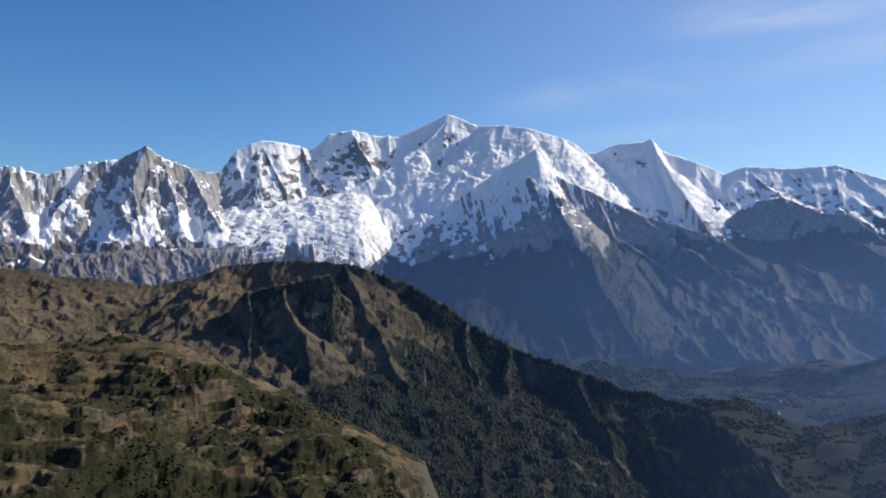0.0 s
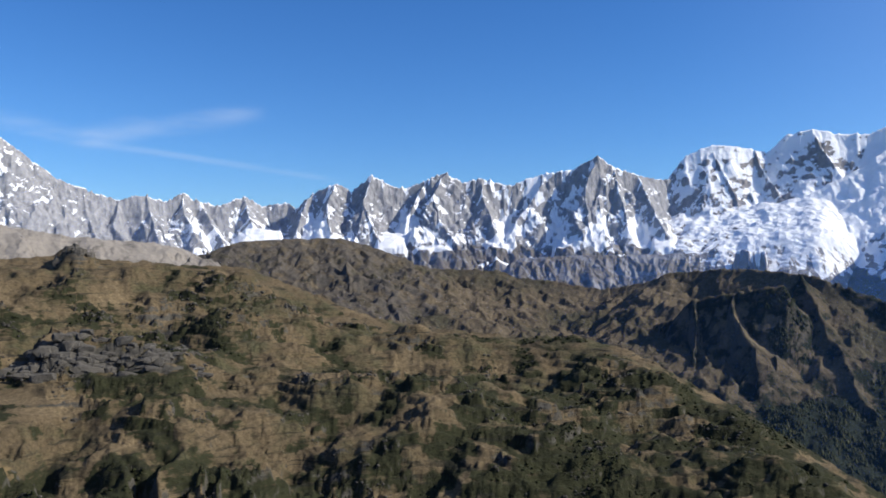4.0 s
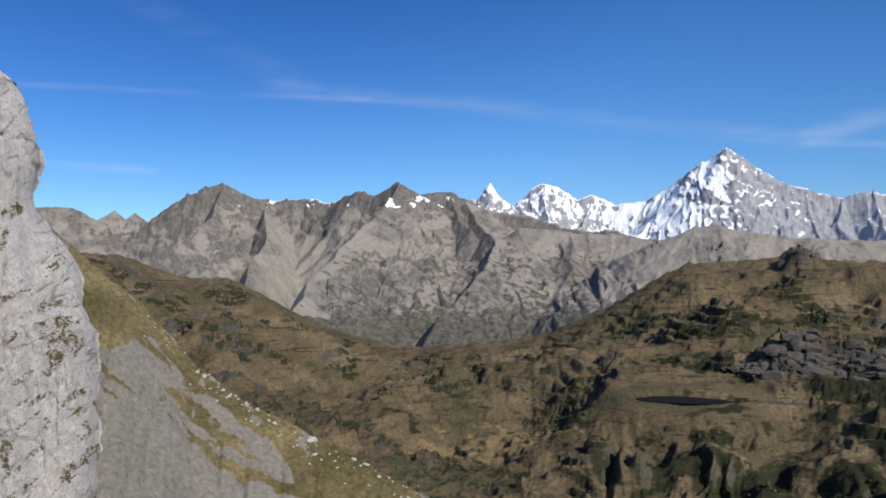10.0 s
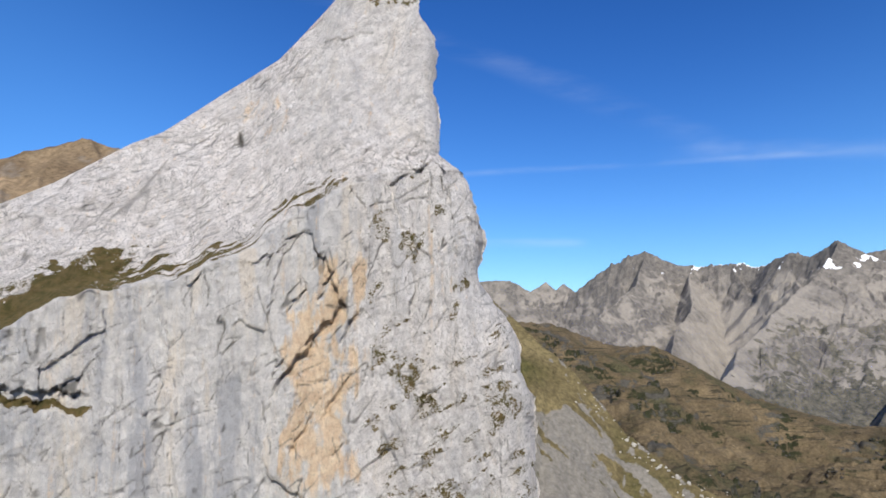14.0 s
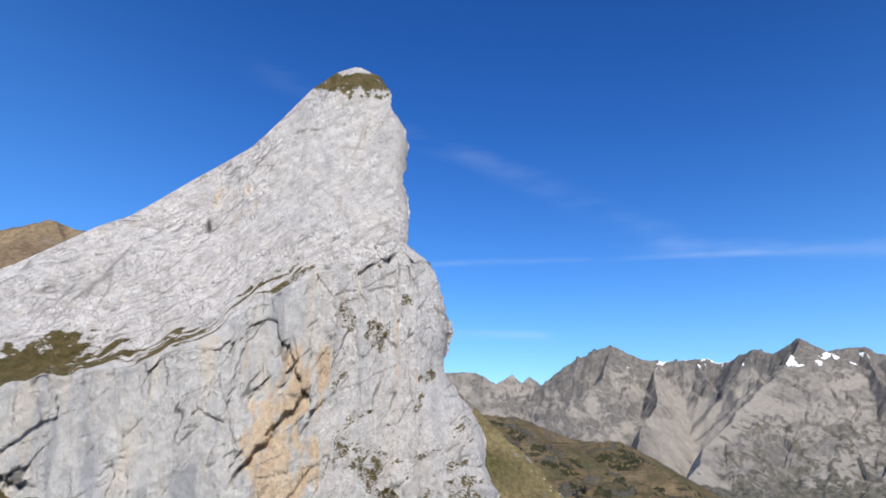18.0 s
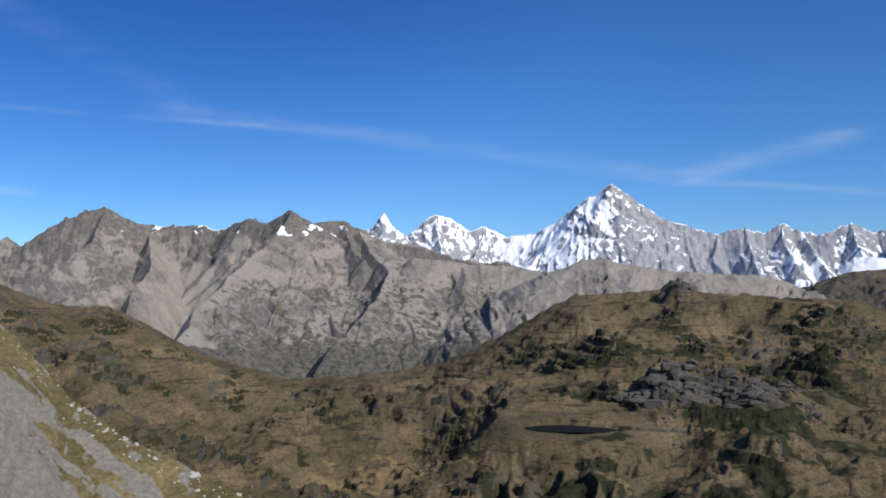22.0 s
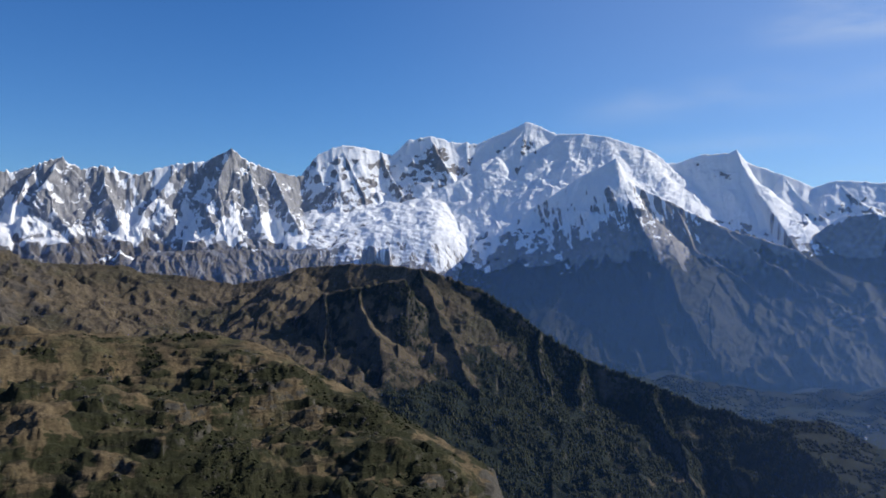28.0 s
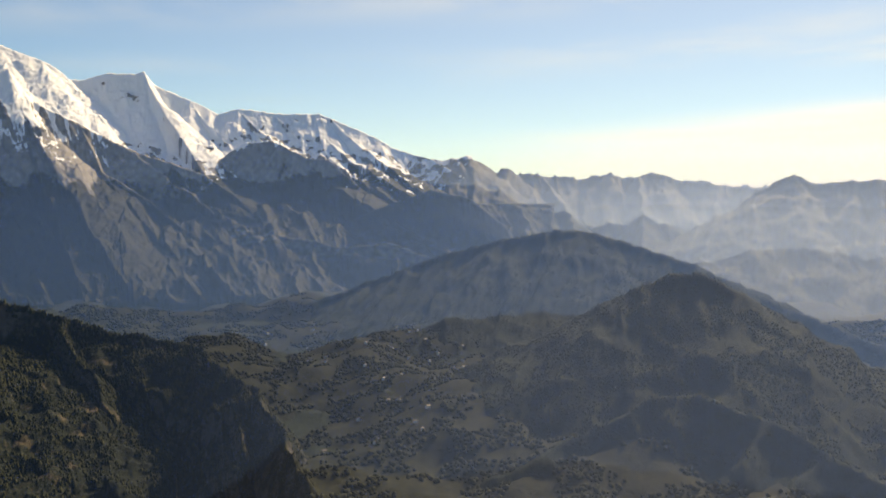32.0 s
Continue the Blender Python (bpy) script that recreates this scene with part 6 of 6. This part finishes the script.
for k in range(130):
    u = rnd.random() ** 1.2
    a = -57.9 + 11.5 * u + rnd.gauss(0, 0.15)
    d = 930 - 2.0 * (a + 57) + rnd.gauss(0, 13) + 5
    size = rnd.uniform(3.0, 7.5) * (1.3 - 0.7 * u)
    q = float(sample(MOOR[0], MOOR[1], [a], [d], 1.3)[0])
    ob = new("rock_block", blocks[k % 6])
    ob.parent = outcrop
    ob.matrix_basis = Matrix.LocRotScale((d * math.sin(radians(a)), d * math.cos(radians(a)), q + 0.05 * size), Euler((rnd.uniform(-0.15, 0.15), rnd.uniform(-0.15, 0.15), radians(-a) + rnd.uniform(-0.35, 0.35))), (size * rnd.uniform(1.2, 2.4), size * rnd.uniform(0.7, 1.1), size * rnd.uniform(0.7, 1.2)))
    tagged(ob)

# the dark rock tooth on the hill's crest
tooth = tagged(new("rock_tooth"), "dark rock tooth standing on the brown hilltop", "rocks")
for k in range(16):
    a = -54.4 + rnd.gauss(0, 0.55)
    d = 1375 + rnd.gauss(0, 12)
    size = rnd.uniform(5.0, 10.0)
    q = float(sample(MOOR[0], MOOR[1], [a], [d], 1.3)[0])
    ob = new("rock_block", blocks[(k + 2) % 6])
    ob.parent = tooth
    ob.matrix_basis = Matrix.LocRotScale((d * math.sin(radians(a)), d * math.cos(radians(a)), q - 0.1 * size), Euler((rnd.uniform(-0.2, 0.2), rnd.uniform(-0.2, 0.2), rnd.uniform(0, 6))), (size * rnd.uniform(0.8, 1.3), size * rnd.uniform(0.7, 1.0), size * rnd.uniform(0.9, 1.5)))
    tagged(ob)

# conifers
CONE_V = np.array([(math.cos(i * 1.2566) * q, math.sin(i * 1.2566) * q, h) for q, h in ((0.5, 0.08), (0.3, 0.5)) for i in range(5)] + [(0, 0, 1)])
CONE_F = np.array([(i, (i + 1) % 5, 5 + i) for i in range(5)] + [((i + 1) % 5, 5 + (i + 1) % 5, 5 + i) for i in range(5)] + [(5 + i, 5 + (i + 1) % 5, 10) for i in range(5)])
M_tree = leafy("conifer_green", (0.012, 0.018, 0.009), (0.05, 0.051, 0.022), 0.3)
az, r, x, y, z = strewn(RIDGE, (-9, 27, 800, 2080), 34000, lambda a, d, x, y: (sample(RIDGE_WOOD, RIDGE[1], a, d) > 0.55) & (fbm(x / 60, y / 60, 4, 301) > -0.25), 6)
rs = np.random.RandomState(7)
t = (5 + 5 * rs.rand(len(x))) * np.minimum(1, r / 1700)
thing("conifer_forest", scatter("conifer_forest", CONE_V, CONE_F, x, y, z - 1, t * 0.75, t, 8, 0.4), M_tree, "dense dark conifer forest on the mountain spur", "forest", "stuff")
for k, (sheet, box, n) in enumerate(((HILL_A, (28, 66, 2000, 2750), 11000), (HILL_B, (34, 66, 1150, 1700), 13000))):
    az, r, x, y, z = strewn(sheet, box, n, lambda a, d, x, y: fbm(x / 90, y / 90, 4, 305) > -0.25, 9 + k)
    keep = z > EYE - 385
    x, y, z = x[keep], y[keep], z[keep]
    t = 3 + 3 * np.random.RandomState(k).rand(len(x))
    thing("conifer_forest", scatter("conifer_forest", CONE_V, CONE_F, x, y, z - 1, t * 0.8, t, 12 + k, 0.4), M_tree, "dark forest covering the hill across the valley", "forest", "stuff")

az, r, x, y, z = strewn(GROUND, (8, 66, 900, 2900), 60000, lambda a, d, x, y: fbm(x / 80, y / 80, 4, 307) > -0.05, 31, 2.2)
w = 1.8 + 2.6 * np.random.RandomState(32).rand(len(x))
M_copse = leafy("valley_copse", (0.012, 0.017, 0.01), (0.034, 0.037, 0.02), 0.3)
thing("valley_woods", scatter("valley_woods", ICO_V, ICO_F, x, y, z + 0.5 * w, w, w * 1.1, 33, 0.7), M_copse, "dark copses and hedges on the valley floor", "woods", "stuff")

# boulders along the foot of the scree
M_stone = leafy("pale_limestone", (0.22, 0.21, 0.19), (0.45, 0.425, 0.385), 1.2)
stones = []
for k in range(5):
    rs = np.random.RandomState(20 + k)
    bm = bmesh.new()
    bmesh.ops.create_icosphere(bm, subdivisions=2, radius=1)
    for v in bm.verts:
        v.co *= 0.75 + 0.5 * noise.noise(v.co * 1.3 + Vector((k * 5, 0, 0))) + 0.12 * rs.rand()
        v.co.z *= 0.75
    me = bpy.data.meshes.new("boulder")
    bm.to_mesh(me)
    bm.free()
    me.materials.append(M_stone)
    stones.append(me)
for k in range(150):
    u = rnd.random()
    if k < 110:
        a = -97.5 + 17.5 * u + rnd.gauss(0, 0.5)
        d = np.interp(a, [-98.4, -94.7, -91, -87.1, -83.2, -79], [600, 580, 560, 540, 520, 500]) - abs(rnd.gauss(0, 10)) - 1
        q = float(sample(SCREE[0], SCREE[1], [a], [d])[0])
    else:
        a = rnd.uniform(-92, -79)
        d = rnd.uniform(600, 760)
        q = float(sample(MOOR[0], MOOR[1], [a], [d], 1.3)[0])
    size = min(0.4 + rnd.expovariate(1.7), 3.2)
    if k == 0:
        a, d, size = -87.2, 536, 4.2
        q = float(sample(SCREE[0], SCREE[1], [a], [d])[0])
    ob = new("boulder", stones[k % 5])
    ob.matrix_world = Matrix.LocRotScale((d * math.sin(radians(a)), d * math.cos(radians(a)), q + 0.15 * size), Euler((rnd.uniform(-0.4, 0.4), rnd.uniform(-0.4, 0.4), rnd.uniform(0, 6))), (size, size * rnd.uniform(0.7, 1.1), size * rnd.uniform(0.7, 1.0)))
    tagged(ob, "large pale boulder on the slope" if size > 2 else "pale limestone block lying in the grass", "boulder", "boulders on the slope")

# chalets in the valley
M_wall, N_, L_, b_ = mat("chalet_wall", 0.8, 0.2)
L_.new(n_ramp(N_, L_, n_noise(N_, L_, 0.5, 5, 0.6), [(0.3, (0.6, 0.58, 0.54)), (0.7, (0.78, 0.76, 0.72))]), b_.inputs["Base Color"])
M_roof, N_, L_, b_ = mat("chalet_roof", 0.7, 0.3)
L_.new(n_ramp(N_, L_, n_noise(N_, L_, 0.8, 5, 0.6), [(0.3, (0.1, 0.08, 0.07)), (0.7, (0.2, 0.17, 0.15))]), b_.inputs["Base Color"])
M_glass, N_, L_, b_ = mat("chalet_window", 0.2, 0.5)
b_.inputs["Base Color"].default_value = (0.03, 0.035, 0.04, 1)


def box_mesh(name, lo, hi):
    bm = bmesh.new()
    bmesh.ops.create_cube(bm, size=1)
    for v in bm.verts:
        v.co = Vector([lo[i] + (v.co[i] + 0.5) * (hi[i] - lo[i]) for i in range(3)])
    me = bpy.data.meshes.new(name)
    bm.to_mesh(me)
    bm.free()
    return me


def chalet():
    root = tagged(new("chalet"), "small pale chalet with a dark pitched roof in the valley", "house", "chalets in the valley")
    bm = bmesh.new()
    p = [(-2.6, -3.2, -2), (2.6, -3.2, -2), (2.6, 3.2, -2), (-2.6, 3.2, -2), (-2.6, -3.2, 3), (2.6, -3.2, 3), (2.6, 3.2, 3), (-2.6, 3.2, 3), (0, -3.2, 4.7), (0, 3.2, 4.7)]
    v = [bm.verts.new(q) for q in p]
    for f in ((0, 1, 5, 8, 4), (2, 3, 7, 9, 6), (1, 2, 6, 5), (3, 0, 4, 7), (4, 8, 9, 7), (5, 6, 9, 8), (3, 2, 1, 0)):
        bm.faces.new([v[i] for i in f])
    me = bpy.data.meshes.new("wall")
    bm.to_mesh(me)
    bm.free()
    part("wall", me, M_wall, root)
    bm = bmesh.new()
    for s in (-1, 1):
        q = [(0, -3.8, 4.75), (s * 3.3, -3.8, 2.75), (s * 3.3, 3.8, 2.75), (0, 3.8, 4.75)]
        lo = [bm.verts.new(c) for c in q]
        hi = [bm.verts.new((c[0], c[1], c[2] + 0.25)) for c in q]
        bm.faces.new(lo if s < 0 else lo[::-1])
        bm.faces.new(hi[::-1] if s < 0 else hi)
        for i in range(4):
            bm.faces.new([lo[i], hi[i], hi[(i + 1) % 4], lo[(i + 1) % 4]])
    bmesh.ops.recalc_face_normals(bm, faces=bm.faces)
    me = bpy.data.meshes.new("roof")
    bm.to_mesh(me)
    bm.free()
    part("roof", me, M_roof, root)
    for i in (-1.3, 1.3):
        part("window", box_mesh("window", (i - 0.5, -3.27, 0.8), (i + 0.5, -3.18, 2.0)), M_glass, root)
    return root


first = chalet()
gz, gbox = GROUND
spots = [(21 + 15 * rnd.random() ** 0.8, rnd.uniform(1250, 2500)) for _ in range(130)]
count = 0
for a, d in spots:
    if fbm(np.array([d * math.sin(radians(a)) / 220]), np.array([d * math.cos(radians(a)) / 220]), 3, 311)[0] < 0.05 or count >= 60:
        continue
    x, y = d * math.sin(radians(a)), d * math.cos(radians(a))
    z = float(sample(gz, gbox, [a], [d], 2.2)[0])
    m = pose(x, y, z + 0.6, 0, 0, rnd.uniform(0, 180))
    if count == 0:
        first.matrix_basis = m
    else:
        copy_thing(first, m)
    count += 1

# ---------------------------------------------------------------- thin sheets standing in for haze between the ranges
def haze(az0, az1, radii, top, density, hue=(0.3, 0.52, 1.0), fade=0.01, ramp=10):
    """A tinted see-through sheet that stands in for hazy air; it thins out upwards and lets nearly all light through.
    """
    m, N, L, b = mat("haze_sheet")
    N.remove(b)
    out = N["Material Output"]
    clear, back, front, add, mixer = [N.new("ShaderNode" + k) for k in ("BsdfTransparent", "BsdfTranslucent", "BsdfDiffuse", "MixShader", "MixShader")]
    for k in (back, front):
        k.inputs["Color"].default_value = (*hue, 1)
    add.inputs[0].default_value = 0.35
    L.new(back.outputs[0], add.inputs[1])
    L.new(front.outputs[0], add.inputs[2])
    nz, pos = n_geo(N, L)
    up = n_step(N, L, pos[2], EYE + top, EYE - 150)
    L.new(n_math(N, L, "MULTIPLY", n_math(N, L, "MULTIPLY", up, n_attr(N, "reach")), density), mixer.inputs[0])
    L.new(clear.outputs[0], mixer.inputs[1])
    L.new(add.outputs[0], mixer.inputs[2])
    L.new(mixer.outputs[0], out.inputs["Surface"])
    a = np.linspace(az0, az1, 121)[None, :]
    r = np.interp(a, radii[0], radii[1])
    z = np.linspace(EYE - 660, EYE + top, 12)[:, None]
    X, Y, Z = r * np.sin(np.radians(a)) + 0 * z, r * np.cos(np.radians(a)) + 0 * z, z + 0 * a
    thing("haze_veil", grid_mesh("haze_veil", X, Y, Z, reach=smooth(az0, az0 + ramp, a) * smooth(az1, az1 - fade, a) + 0 * z), m, "thin tinted sheet standing in for haze over the valleys", "haze", "stuff")


BLUE_VEIL = (0.16, 0.4, 1.0)
haze(-112, 75, ((-112, -60, -20, 10, 40, 75), (1750, 1560, 1340, 1200, 1120, 1100)), 250, 0.026, BLUE_VEIL)
haze(-60, 75, ((-60, -20, 5, 22, 75), (2600, 2600, 2350, 2150, 2080)), 350, 0.088, BLUE_VEIL)
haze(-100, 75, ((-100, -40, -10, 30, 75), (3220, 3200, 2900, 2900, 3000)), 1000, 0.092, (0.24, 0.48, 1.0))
# long ramps thicken these sheets towards the sun, painting brighter haze there
GREY_VEIL = (0.45, 0.6, 0.88)
haze(30, 75, ((30, 75), (3500, 3500)), 300, 0.2, GREY_VEIL, ramp=24)
haze(26, 75, ((26, 75), (4250, 4250)), 300, 0.3, GREY_VEIL)
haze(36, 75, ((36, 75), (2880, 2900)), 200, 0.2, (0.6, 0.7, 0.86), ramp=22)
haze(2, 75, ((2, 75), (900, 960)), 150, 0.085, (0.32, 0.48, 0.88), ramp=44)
